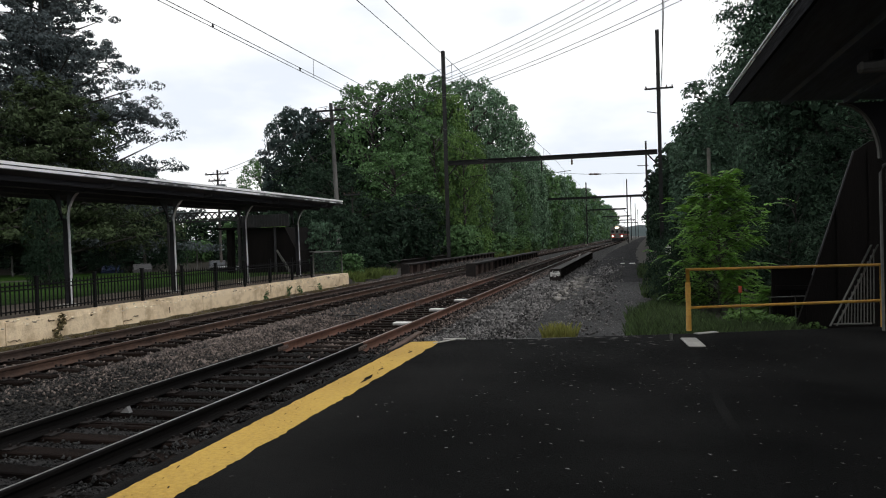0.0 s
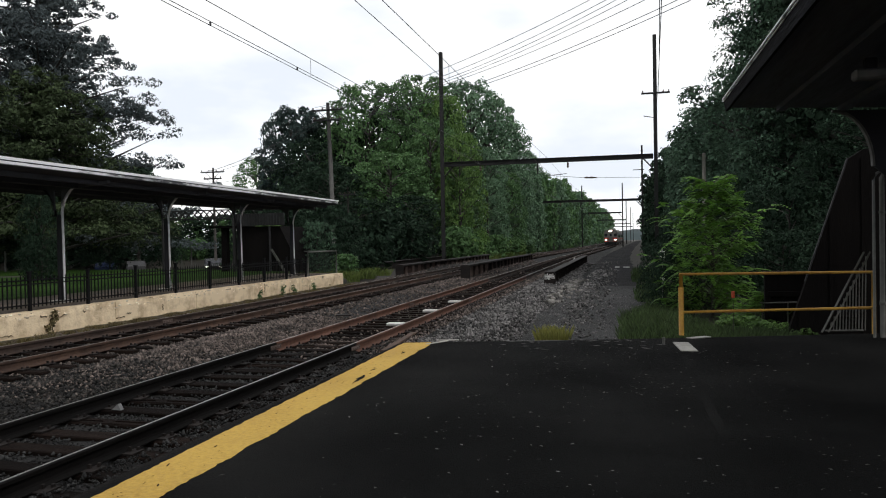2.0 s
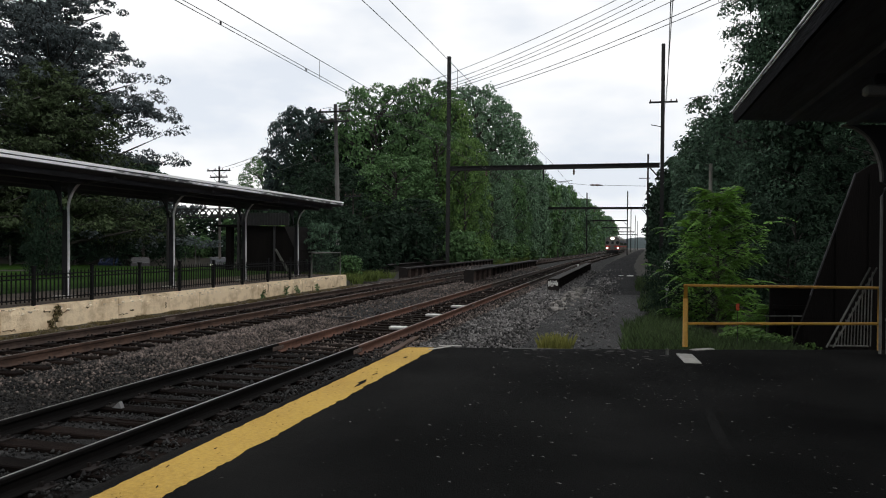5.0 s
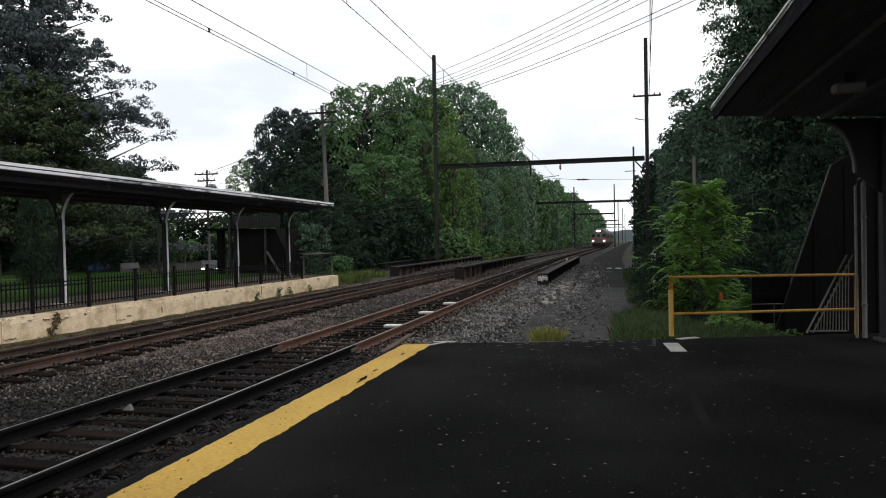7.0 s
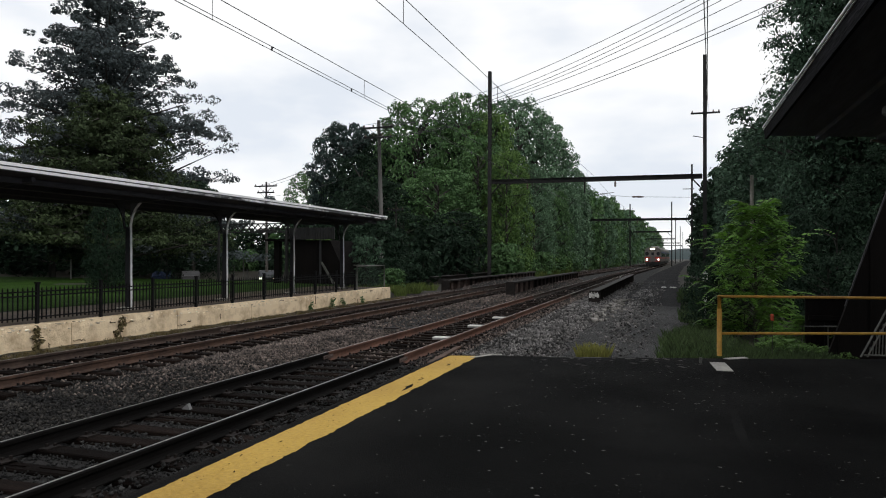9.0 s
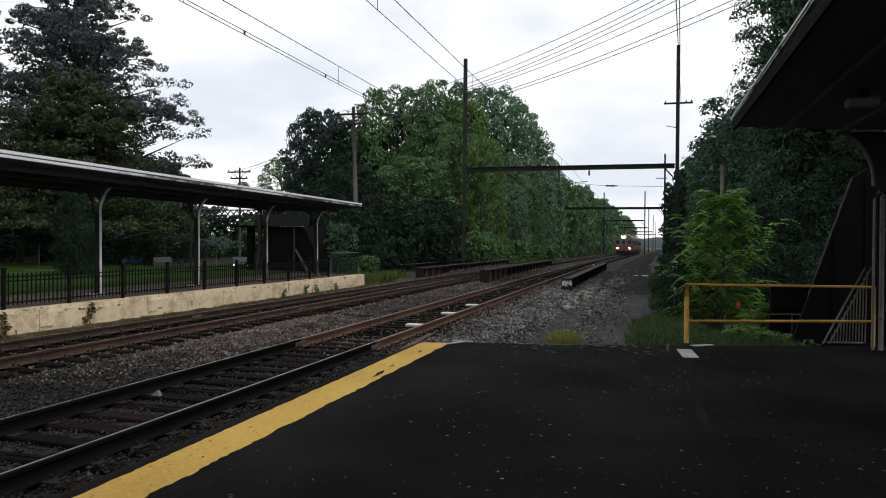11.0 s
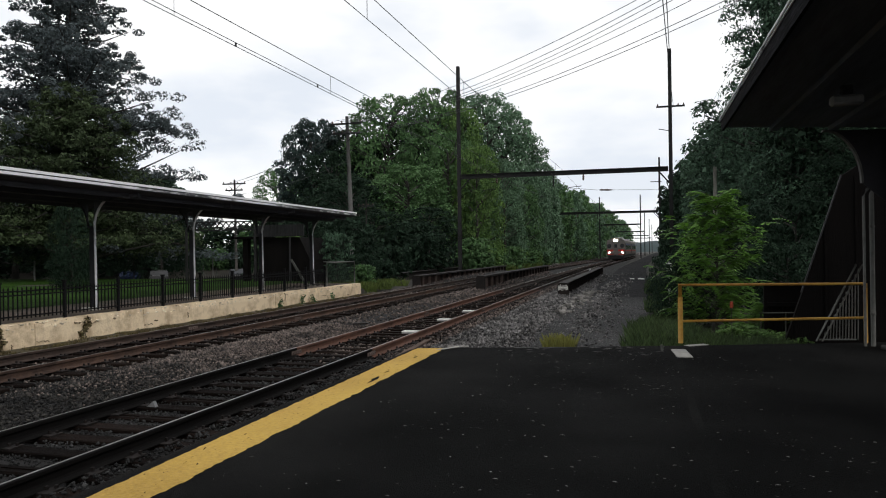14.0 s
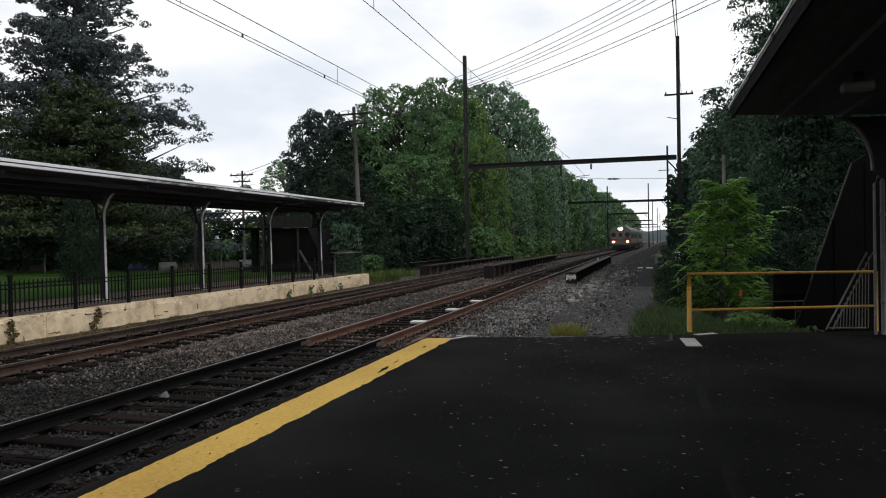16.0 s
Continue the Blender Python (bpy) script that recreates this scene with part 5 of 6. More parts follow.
def plant_woods():
    rnd = random.Random(21)
    gl = "tall leafy green broadleaf tree beside the railway"
    dl = "tall dark green broadleaf tree in the wood"
    sl = "leafy green shrub at the edge of the wood"
    leafy = [broad_tree(100 + k, 96, 125, 0.2, M_LEAF, gl, long=1.7) for k in range(2)]
    yellow = broad_tree(112, 96, 125, 0.2, M_LEAFYEL, "yellow-green broadleaf tree beside the railway", long=1.7)
    blue = [broad_tree(120 + k, 96, 125, 0.2, M_LEAFBLUE, "tall blue-green broadleaf tree beside the railway", long=1.7) for k in range(2)]
    navy = broad_tree(130, 96, 140, 0.2, M_LEAFNAVY, "very dark blue-green broadleaf tree in the wood")
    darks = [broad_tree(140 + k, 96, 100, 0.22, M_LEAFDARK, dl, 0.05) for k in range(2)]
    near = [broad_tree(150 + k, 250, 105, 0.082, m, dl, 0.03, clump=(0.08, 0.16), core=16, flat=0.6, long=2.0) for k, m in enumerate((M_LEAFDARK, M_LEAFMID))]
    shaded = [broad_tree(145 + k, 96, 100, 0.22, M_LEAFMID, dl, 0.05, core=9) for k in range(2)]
    mid = [broad_tree(160, 56, 58, 0.42, M_LEAFBLUE, gl, 0.06), broad_tree(161, 56, 58, 0.42, M_LEAF, gl, 0.06)]
    mid_dark = [broad_tree(165 + k, 48, 44, 0.46, M_LEAFDARK, dl, 0.04) for k in range(2)]
    far = [broad_tree(170, 38, 32, 0.62, M_LEAFBLUE, gl, 0.05, core=6), broad_tree(171, 38, 32, 0.62, M_LEAF, gl, 0.05, core=6)]
    shrub = [broad_tree(190 + k, 24, 40, 0.23, m, sl, 0.02, (0.22, 0.4), 8, 0.8, 3.6, 2.4) for k, m in enumerate((M_LEAFDARK, M_LEAF, M_LEAFYEL))]
    near_shrub = broad_tree(195, 40, 130, 0.066, M_LEAFDARK, "leafy shrub behind the railing, deep shade put into its dark leaves", 0.02, (0.18, 0.32), 20, 0.6, 3.6, 2.4, 2.6)
    brush = broad_tree(197, 40, 80, 0.105, M_LEAFDARK, "dark leafy sapling beside the bridge", 0.02, (0.16, 0.3), 10, 0.55, 3.6, 2.4, 2.2)
    sapling = broad_tree(198, 36, 60, 0.11, M_LEAFMID, "pale green feathery sapling beside the bridge", 0.02, (0.14, 0.26), 6, 0.45, 3.6, 2.4, 2.2)
    weed = broad_tree(199, 34, 44, 0.2, M_LEAFYEL, "low leafy green weeds at the platform end", 0.02, (0.2, 0.36), 6, 0.7, 3.6, 2.4, 1.6)
    used = set()

    def put(src, x, y, h, r, z=-0.3):
        """Sets a tree, or a copy of it, at a height and a crown radius in metres."""
        low = src in shrub or src in (near_shrub, brush, sapling, weed)
        m = pose(x, y, z, 0, 0, rnd.uniform(0, 360)) @ Matrix.Diagonal((r / (2.4 if low else 6.0), r / (2.4 if low else 6.0), (h - z) / (3.6 if low else 17.0), 1))
        if src.name in used:
            ob = copy_thing(src, m)
            ob.matrix_basis = m
        else:
            used.add(src.name)
            src.matrix_basis = m

    # left wood, past the bridge: the tall crowns against the sky
    for src, x, y, h, r in ((navy, -36.1, 88, 19.4, 5.4), (navy, -35.6, 90, 18.2, 5.0), (leafy[0], -25.2, 86, 21.4, 6.4), (leafy[1], -18.2, 85, 21.5, 6.0), (blue[0], -14.6, 97, 23.2, 6.0), (blue[1], -12.6, 101, 21.4, 5.4), (blue[0], -10.8, 105, 18.8, 5.0),
                            (blue[0], -9.7, 113, 15.4, 4.0), (leafy[0], -53.4, 110, 16.0, 4.4), (mid[0], -20.5, 95, 20.5, 6.0), (mid[1], -30.0, 93, 17.6, 5.6), (darks[1], -31.4, 90, 18.2, 4.8), (darks[0], -24.2, 92, 19.4, 6.4), (shaded[0], -17.6, 91, 19.6, 5.6), (mid[1], -43.5, 102, 13.4, 5.0)):
        put(src, x, y, h, r)
    # the lower crowns before them
    for src, x, y, h, r in ((leafy[1], -18.6, 74, 11.2, 5.2), (yellow, -11.7, 78, 13.4, 3.1), (darks[0], -23.6, 70, 9.6, 4.4), (darks[1], -31.6, 84, 14.4, 5.2), (darks[0], -27.5, 78, 11.0, 4.4),
                            (leafy[0], -15.4, 80, 15.5, 4.2), (yellow, -14.9, 83.5, 19.0, 3.6), (blue[1], -10.4, 88, 9.4, 2.9), (blue[0], -11.6, 92, 13.5, 3.2), (leafy[1], -9.2, 95, 10.6, 2.7), (blue[1], -8.6, 102, 11.8, 2.8),
                            (darks[1], -14.4, 68, 6.2, 3.6), (darks[0], -19.5, 66, 6.0, 3.6), (mid[0], -8.0, 108, 12.0, 2.6)):
        put(src, x, y, h, r)
    for k, (x, y, h, r) in enumerate(((-7.5, 119, 12.6, 3.3), (-6.2, 128, 12.0, 2.9), (-6.0, 137, 13.0, 3.3), (-6.6, 147, 12.2, 3.0), (-6.6, 156, 13.4, 3.3), (-4.9, 167, 12.4, 3.0), (-4.5, 178, 13.0, 3.2))):
        put(mid[(k + 1) % 2], x, y, h, r)
        put(mid[k % 2], x - 6.5, y + 5, h + rnd.uniform(1, 3), 4.6)
    for k in range(15):
        y = 190 + 13 * k
        put(far[k % 2], -10.2 + bend_far(y) + rnd.uniform(-0.8, 0.4), y, rnd.uniform(12.4, 14.2), rnd.uniform(3.6, 4.4))
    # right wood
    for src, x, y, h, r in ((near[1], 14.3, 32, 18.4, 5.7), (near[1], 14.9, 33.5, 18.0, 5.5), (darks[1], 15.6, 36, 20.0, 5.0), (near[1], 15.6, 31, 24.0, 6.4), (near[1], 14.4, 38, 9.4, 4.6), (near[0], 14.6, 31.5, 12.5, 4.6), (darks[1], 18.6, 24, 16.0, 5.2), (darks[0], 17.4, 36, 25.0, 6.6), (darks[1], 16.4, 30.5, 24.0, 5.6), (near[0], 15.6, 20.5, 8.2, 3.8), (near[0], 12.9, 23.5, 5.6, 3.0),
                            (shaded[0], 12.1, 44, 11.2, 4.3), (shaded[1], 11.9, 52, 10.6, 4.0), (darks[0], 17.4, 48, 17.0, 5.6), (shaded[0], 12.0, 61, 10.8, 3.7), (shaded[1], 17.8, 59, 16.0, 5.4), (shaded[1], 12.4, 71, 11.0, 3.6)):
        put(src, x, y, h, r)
    # trees from x 23 on are out of view, added to close off light
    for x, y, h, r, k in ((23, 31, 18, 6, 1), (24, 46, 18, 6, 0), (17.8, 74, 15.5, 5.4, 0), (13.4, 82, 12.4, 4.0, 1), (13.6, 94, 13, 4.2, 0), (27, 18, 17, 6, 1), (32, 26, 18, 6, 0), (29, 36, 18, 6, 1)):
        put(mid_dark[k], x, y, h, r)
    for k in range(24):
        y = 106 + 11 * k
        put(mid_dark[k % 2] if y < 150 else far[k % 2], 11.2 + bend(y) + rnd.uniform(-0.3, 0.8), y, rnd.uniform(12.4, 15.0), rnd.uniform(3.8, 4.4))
    # shrubs along both edges
    for k in range(26):
        y = 66 + k * 4.5 + rnd.uniform(-1, 1)
        put(shrub[1 + k % 2 if k < 8 else 1], -9.3 + bend_far(y) + rnd.uniform(-1.0, 0.2), y, rnd.uniform(1.6, 3.4), rnd.uniform(1.4, 2.2))
    for k in range(16):
        y = 40 + k * 5 + rnd.uniform(-1, 1)
        put(shrub[0], 10.6 + bend(y) + rnd.uniform(-0.4, 1.0), y, rnd.uniform(2.6, 4.8), rnd.uniform(1.8, 2.6))
    for x, y, h, r in ((-11.6, 37.2, 2.6, 1.6), (-9.8, 38.5, 1.8, 1.2), (-13, 38, 3.8, 2.3), (-12, 41, 4.2, 2.4), (-15.5, 40, 4.4, 2.6), (-10.8, 47, 2.2, 1.4), (-11.5, 58, 3.4, 2.2), (-14.5, 62, 4.6, 2.8), (-17.5, 55, 4.2, 2.6)):
        put(brush if y < 45 else shrub[0], x, y, h, r, 0)
    put(sapling, -10.4, 36.2, 3.0, 1.2, 0)
    put(sapling, -9.7, 34.8, 1.5, 0.8, 0)
    for x, y, h, r in ((7.9, 14.0, 0.3, 0.5), (8.4, 13.9, 0.22, 0.4), (7.5, 14.3, 0.36, 0.45)):
        put(weed, x, y, h, r, -0.3)
    for k, (x, y, h, r) in enumerate(((-8.8, 36.2, 1.2, 0.8), (-9.2, 40.5, 1.4, 0.9), (-9.4, 66, 2.8, 1.5), (-12.6, 35.2, 2.9, 1.0))):
        put(shrub[0 if y == 40.5 else 1 + k % 2], x, y, h, r, 0)
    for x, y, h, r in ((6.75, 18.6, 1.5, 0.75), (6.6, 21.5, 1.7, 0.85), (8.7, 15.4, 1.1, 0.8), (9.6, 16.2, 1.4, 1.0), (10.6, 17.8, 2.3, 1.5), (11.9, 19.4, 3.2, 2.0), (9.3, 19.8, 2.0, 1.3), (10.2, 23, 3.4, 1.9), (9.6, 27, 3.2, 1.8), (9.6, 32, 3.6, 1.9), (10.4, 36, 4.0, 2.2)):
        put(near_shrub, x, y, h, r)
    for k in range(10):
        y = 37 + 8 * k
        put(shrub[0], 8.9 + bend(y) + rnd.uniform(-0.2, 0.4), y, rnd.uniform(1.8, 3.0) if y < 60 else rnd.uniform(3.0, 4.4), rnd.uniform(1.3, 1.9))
    # park: evergreens and a dark belt behind the lawn
    c1 = conifer(7, 23.2, 10.9, 170, 62, 0.115, "tall spreading blue-grey evergreen tree in the park", M_NEEDLE)
    c1.matrix_basis = pose(-32.1, 41, 0.3, 0, 0, 40)
    c3 = conifer(11, 11.8, 7.4, 110, 48, 0.115, "broad olive-green evergreen tree in front of the tall one", M_OLIVE, 0.15, 0.5, (-0.12, 0.2))
    c3.matrix_basis = pose(-28.0, 36.5, 0.3)
    for x, y, h, r, k in ((-45, 63, 7.2, 3.6, 0), (-52, 66, 10.5, 5.2, 1), (-56, 62, 11, 5.6, 0), (-62, 52, 10.5, 6, 1), (-39.5, 52, 7.2, 3.4, 1), (-38, 47, 8.4, 4.6, 0), (-46, 50, 8.6, 5.0, 1), (-52, 44, 9.5, 4.6, 0), (-44, 67, 9.6, 3.8, 0), (-47.5, 70, 10.8, 4.2, 1), (-51, 75, 11.5, 4.6, 0), (-56, 80, 12.6, 4.8, 1), (-61, 78, 13.4, 5.2, 0)):
        put(mid_dark[k], x, y, h, r, 0.0)
    for x, y, h, r in ((-61, 60, 5.6, 3.6), (-55.5, 57, 4.8, 3.2), (-66, 62, 6.0, 3.8)):
        put(shrub[0], x, y, h, r, 0.0)
    for k in range(8):
        put(mid_dark[k % 2], -60 - 6 * k, 74 - 6 * k + rnd.uniform(-2, 2), rnd.uniform(11, 14), 5.4, 0.2)
    # trees beyond the street, seen under the far canopy
    for k in range(16):
        put(mid_dark[k % 2] if k % 3 else mid[1], -27 - 2.6 * k + rnd.uniform(-0.6, 0.6), 86 + rnd.uniform(-1.5, 1.5), rnd.uniform(5.4, 6.0), 2.9, -1.1)
    for k in range(14):
        put(shrub[k % 2], -26 - 3.0 * k + rnd.uniform(-0.5, 0.5), 82.5 + rnd.uniform(-0.6, 0.6), rnd.uniform(2.2, 3.4), 2.2, -1.2)
    for x, y, h, r in ((-18.1, 25.6, 4.2, 1.0), (-18.0, 25.4, 2.2, 0.95), (-30.2, 45, 5.0, 1.7), (-27.5, 47.5, 4.6, 1.9)):
        put(near_shrub, x, y, h, r, 0.3)
    # unseen trees left of the view, added to block sky over the lawn
    for x, y, k in ((-25, 11, 0), (-36, 18, 1), (-23, 0, 1), (-24, -12, 0), (-45, 24, 1)):
        put(far[k], x, y, 19, 6.4, 0.3)
    # young bright tree by the railing
    young = feathered_tree(55, 3.45, 1.3, "young bright green leafy tree by the railing")
    young.matrix_basis = pose(7.42, 17.6, -0.2, 0, 0, 30)
    tagged(young, group="young growth")
    for x, y, q, h, turn in ((7.5, 20.6, 0.8, 0.6, 150), (8.2, 15.4, 0.62, 0.3, 10)):
        m = pose(x, y, -0.3, 0, 0, turn) @ Matrix.Diagonal((q, q, h, 1))
        low = copy_thing(young, m)
        low.matrix_basis = m
        tagged(low, "low bright green bush beside the gravel path")


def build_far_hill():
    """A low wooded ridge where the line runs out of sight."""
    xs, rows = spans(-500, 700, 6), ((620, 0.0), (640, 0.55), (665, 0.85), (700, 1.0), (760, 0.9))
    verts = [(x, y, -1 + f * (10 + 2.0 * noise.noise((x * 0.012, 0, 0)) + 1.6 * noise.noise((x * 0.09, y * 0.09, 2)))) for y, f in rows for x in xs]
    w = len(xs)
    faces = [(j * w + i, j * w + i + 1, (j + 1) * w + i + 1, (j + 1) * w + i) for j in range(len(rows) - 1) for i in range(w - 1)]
    tagged(raw_mesh("backdrop_hill", verts, faces, M_HILL), "low wooded hill at the end of the line, haze put into its blue-green colour", "hill", kind="structure")


def grow_grass():
    grass_patch("grass_tuft", [(4.15, 13.6, -0.12, 0.32)], 1500, 0.3, M_GRASSYEL, 2, "yellow-green grass tuft in the gravel", 0.008)
    spots = [(5.85 + 0.2 * (k % 4), 12.9 + 0.35 * k, -0.08, 0.5) for k in range(16)] + [(6.7 + 0.4 * (k % 4), 13.2 + 0.3 * k, -0.1, 0.45) for k in range(9)]
    spots += [(6.55 + 0.33 * (k % 5), 12.75 + 0.3 * (k // 5) + 0.09 * (k % 5), -0.08, 0.4) for k in range(20)]
    grass_patch("tall_grass", spots, 1000, 0.3, M_GRASSDIM, 3, "tall wild grass along the path and railing", 0.009)
    rnd = random.Random(8)
    spots = [(6.4 + rnd.uniform(-0.2, 0.7), 16.5 + rnd.uniform(0, 26), -0.1, 0.45) for _ in range(46)]
    grass_patch("path_grass", spots, 420, 0.3, M_GRASSDIM, 13, "rough green grass along the edge of the gravel path", 0.014)
    spots = [(-7.6 - rnd.uniform(0, 2.6), 32.5 + rnd.uniform(0, 7.5), -0.15, 0.6) for _ in range(26)]
    grass_patch("wild_grass", spots, 420, 0.5, M_GRASS, 4, "wild green grass by the bridge", 0.016)
    spots = [(-6.95 + rnd.uniform(-0.16, 0.3), rnd.uniform(8, 32), -0.2, 0.16) for _ in range(150)]
    grass_patch("wall_weeds", spots, 240, 0.1, M_DRYWEED, 5, "low dry weeds at the foot of the platform wall", 0.01)
    spots = [(-9.0 + bend(y) + rnd.uniform(-0.7, 0.7), y, -0.3, 0.8) for y in range(66, 180, 2)]
    grass_patch("verge_grass", spots, 120, 0.6, M_GRASS, 6, "pale green verge grass along the far track", 0.03)
    for x, y, z, h, n, mat in ((-7.12, 13.9, -0.3, 0.62, 230, M_DRYWEED), (-7.1, 11.5, -0.3, 0.6, 230, M_DRYWEED), (-7.1, 23.6, -0.25, 0.36, 120, M_LEAF), (-7.05, 25.3, -0.25, 0.42, 140, M_LEAF), (-7.05, 26.3, -0.25, 0.36, 120, M_LEAF),
                               (-7.05, 28.2, -0.25, 0.35, 100, M_LEAF), (-7.6, 31.8, 0.1, 0.5, 120, M_LEAF)):
        rr = random.Random(y)
        plant = thing("weed", x, y, z, "green weed growing against the platform wall", "weed", "wall weeds")
        centers = [(rr.uniform(-0.03, 0.05), rr.uniform(-0.1, 0.1), h * (0.08 + 0.92 * k / 9)) for k in range(10)]
        cl = leaf_cloud("foliage", centers, [0.07] * 10, n // 14, 0.05, mat, int(y * 10), flat=1.0)
        cl.parent = plant
        part("stem", bar([(0, 0, -0.1), (0.01, 0.02, h * 0.9)], [0.008, 0.004], 5), M_BARK, plant)


plant_woods()
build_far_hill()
grow_grass()


# ---- small things on and by the track ----
def build_small_things():
    for y in (16.4, 19.6, 22.6):
        b = thing("track_box", 0.24, y, -0.172, "white-topped flat box fixed between the rails", "track box", "track boxes")
        part("case", boxed(-0.2, 0.2, -0.13, 0.13, 0.0, 0.035, 0.01), M_GALV, b)
        part("lid", boxed(-0.2, 0.2, -0.13, 0.13, 0.036, 0.065, 0.008), M_WHITE, b, "white painted lid")
    m = thing("marker_post", 1.75, 58, -0.25, "short white marker post beside the track", "marker post")
    part("stake", bar([(0, 0, 0), (0, 0, 0.62)], 0.06, 8), M_WHITE, m)
    s = thing("lineside_sign", 6.4, 19.0, -0.1, "small white sign on a thin post among the bushes", "sign")
    part("post", bar([(0, 0, 0), (0, 0, 1.6)], 0.02, 6), M_GALV, s)
    p = part("panel", boxed(-0.06, 0.06, -0.03, -0.022, 1.34, 1.56, 0.003), M_WHITE, s, "white panel with dark bars")
    for z, n in ((1.515, 0.02), (1.45, 0.04), (1.385, 0.01)):
        part("bar", boxed(-0.05, n, -0.034, -0.0302, z - 0.014, z + 0.014), M_BLACK, p)
    part("lower_panel", boxed(-0.045, 0.045, -0.03, -0.022, 0.82, 0.94, 0.003), M_WHITE, s, "small white lower plate")
    for x, n in ((5.08, 0.15), (5.66, 0.2)):
        t = thing("timber", x, 48.6, -0.14, "short white-painted timber lying across the gravel path", "timber", "path timbers")
        part("beam", boxed(-n, n, -0.1, 0.1, 0, 0.08, 0.02), M_WHITE, t)
    rng = np.random.default_rng(44)
    n = 170
    x, y = 3.05 + 0.6 * rng.random(n) + 0.4 * rng.random(n) ** 3, 22.0 + 12.5 * rng.random(n)
    z = np.array([max(-0.115, ground_height(a, b) + 0.03) + 0.02 for a, b in zip(x, y)])
    size = 0.03 + 0.075 * rng.random(n) ** 2
    cube = np.array([(-1, -1, -1), (1, -1, -1), (1, 1, -1), (-1, 1, -1), (-1, -1, 1), (1, -1, 1), (1, 1, 1), (-1, 1, 1)], float)
    v = (cube[None] * rng.uniform(0.5, 1.1, (n, 8, 3)) * np.array([1.0, 1.0, 0.75])) * size[:, None, None] + np.stack([x, y, z], 1)[:, None]
    q = np.array([(3, 2, 1, 0), (4, 5, 6, 7), (0, 1, 5, 4), (1, 2, 6, 5), (2, 3, 7, 6), (3, 0, 4, 7)])
    tagged(raw_mesh("concrete_rubble", v.reshape(-1, 3), (q[None] + 8 * np.arange(n)[:, None, None]).reshape(-1, 4), M_RUBBLE), "pale broken concrete rubble along the foot of the girder", "rubble", kind="stuff")
    pole = thing("old_post", 8.6, 30.5, -0.3, "weathered grey wooden post standing in the bushes", "post")
    part("shaft", bar([(0, 0, 0), (0, 0, 5.4)], [0.085, 0.07], 8), M_CONCRETE, pole, smooth=True)
    rng = np.random.default_rng(31)
    heart = np.stack([np.clip(5.6 + 1.5 * rng.normal(size=60), 3.0, 9.0), 1.8 + 9.4 * rng.random(60)], 1)
    n = 1900
    pick = rng.integers(0, 60, n)
    x, y = heart[pick, 0] + rng.normal(size=n) * 0.3, heart[pick, 1] + rng.normal(size=n) * 0.4
    ok = (x > 2.7) & (y < 11.0) & (y > 1.2)
    x, y = x[ok], y[ok]
    n = len(x)
    s = 0.004 + 0.02 * rng.random(n) ** 3.5
    a = 0.5 * rng.normal(size=n)
    z = np.full(n, PLATFORM + 0.003)
    dx, dy = np.cos(a) * s, np.sin(a) * s
    v = np.stack([np.stack([x - dx, y - dy, z], 1), np.stack([x + dy * 0.5, y - dx * 0.5, z + s * 0.16], 1), np.stack([x + dx, y + dy, z], 1), np.stack([x - dy * 0.5, y + dx * 0.5, z + s * 0.08], 1)], 1)
    f = np.arange(4 * n).reshape(n, 4)
    tagged(raw_mesh("leaf_debris", v.reshape(-1, 3), f, M_GRIT), "scattered pale leaf scraps and grit on the asphalt", "debris", kind="stuff")
    rr = random.Random(77)
    for k in range(40):
        a, b = rr.uniform(0.02, 0.07), rr.uniform(0.012, 0.03)
        bm = bmesh.new()
        bm.faces.new([bm.verts.new((a * math.cos(w) * (1 + 0.5 * noise.noise((k, w, 0))), b * math.sin(w) * (1 + 0.5 * noise.noise((k, w, 3))), 0)) for w in [2 * math.pi * i / 12 for i in range(12)]])
        px = rr.uniform(3.6, 6.1)
        ob = part("gravel_spill", bm, M_STREAK)
        ob.matrix_basis = pose(px, 11.25 + 0.26 * (px - 3.6) - abs(rr.gauss(0, 0.6)), PLATFORM + 0.005, 0, 0, rr.uniform(-15, 25))
        tagged(ob, "thin pale spill of grit on the asphalt", "debris", "grit spills")
    peg = thing("metal_peg", 6.02, 11.35, PLATFORM, "short grey metal peg beside the concrete pad", "peg")
    part("peg_body", bar([(0, 0, 0), (0, 0, 0.09)], 0.022, 8), M_PIPEGREY, peg)
    strip_ = thing("kerb_strip", 4.1, 11.4, PLATFORM - 0.012, "pale worn strip along the platform end", "kerb strip", rz=13)
    part("strip_body", boxed(-0.45, 0.45, -0.015, 0.02, 0.0, 0.014, 0.003), M_PIPEGREY, strip_)
    for x, y, turn, n in ((2.62, 11.0, 62, 0.24), (2.72, 11.28, 12, 0.18)):
        ob = thing("kerb_strip", x, y, PLATFORM - 0.002, "short pale broken strip at the corner of the platform", "kerb strip", "kerb strips", turn)
        part("strip_body", boxed(-n, n, -0.03, 0.03, 0.0, 0.012, 0.004), M_CONCRETE, ob)
    scrap = thing("paper_scrap", -0.48, 7.57, -0.165, "crumpled pale paper scrap between the rails", "litter")
    part("sheet", prism(bmesh.new(), [(-0.07, 0.0), (0.06, 0.0), (0.02, 0.075), (-0.01, 0.05)], "y", -0.03, 0.03), M_DIFFUSER, scrap)
    plank = thing("loose_plank", 1.2, 13.6, -0.16, "weathered grey-brown plank lying beside the rail", "plank", rz=4)
    part("plank_body", boxed(-0.06, 0.06, -1.3, 1.3, 0.0, 0.04, 0.008), M_RAILBROWN, plank)
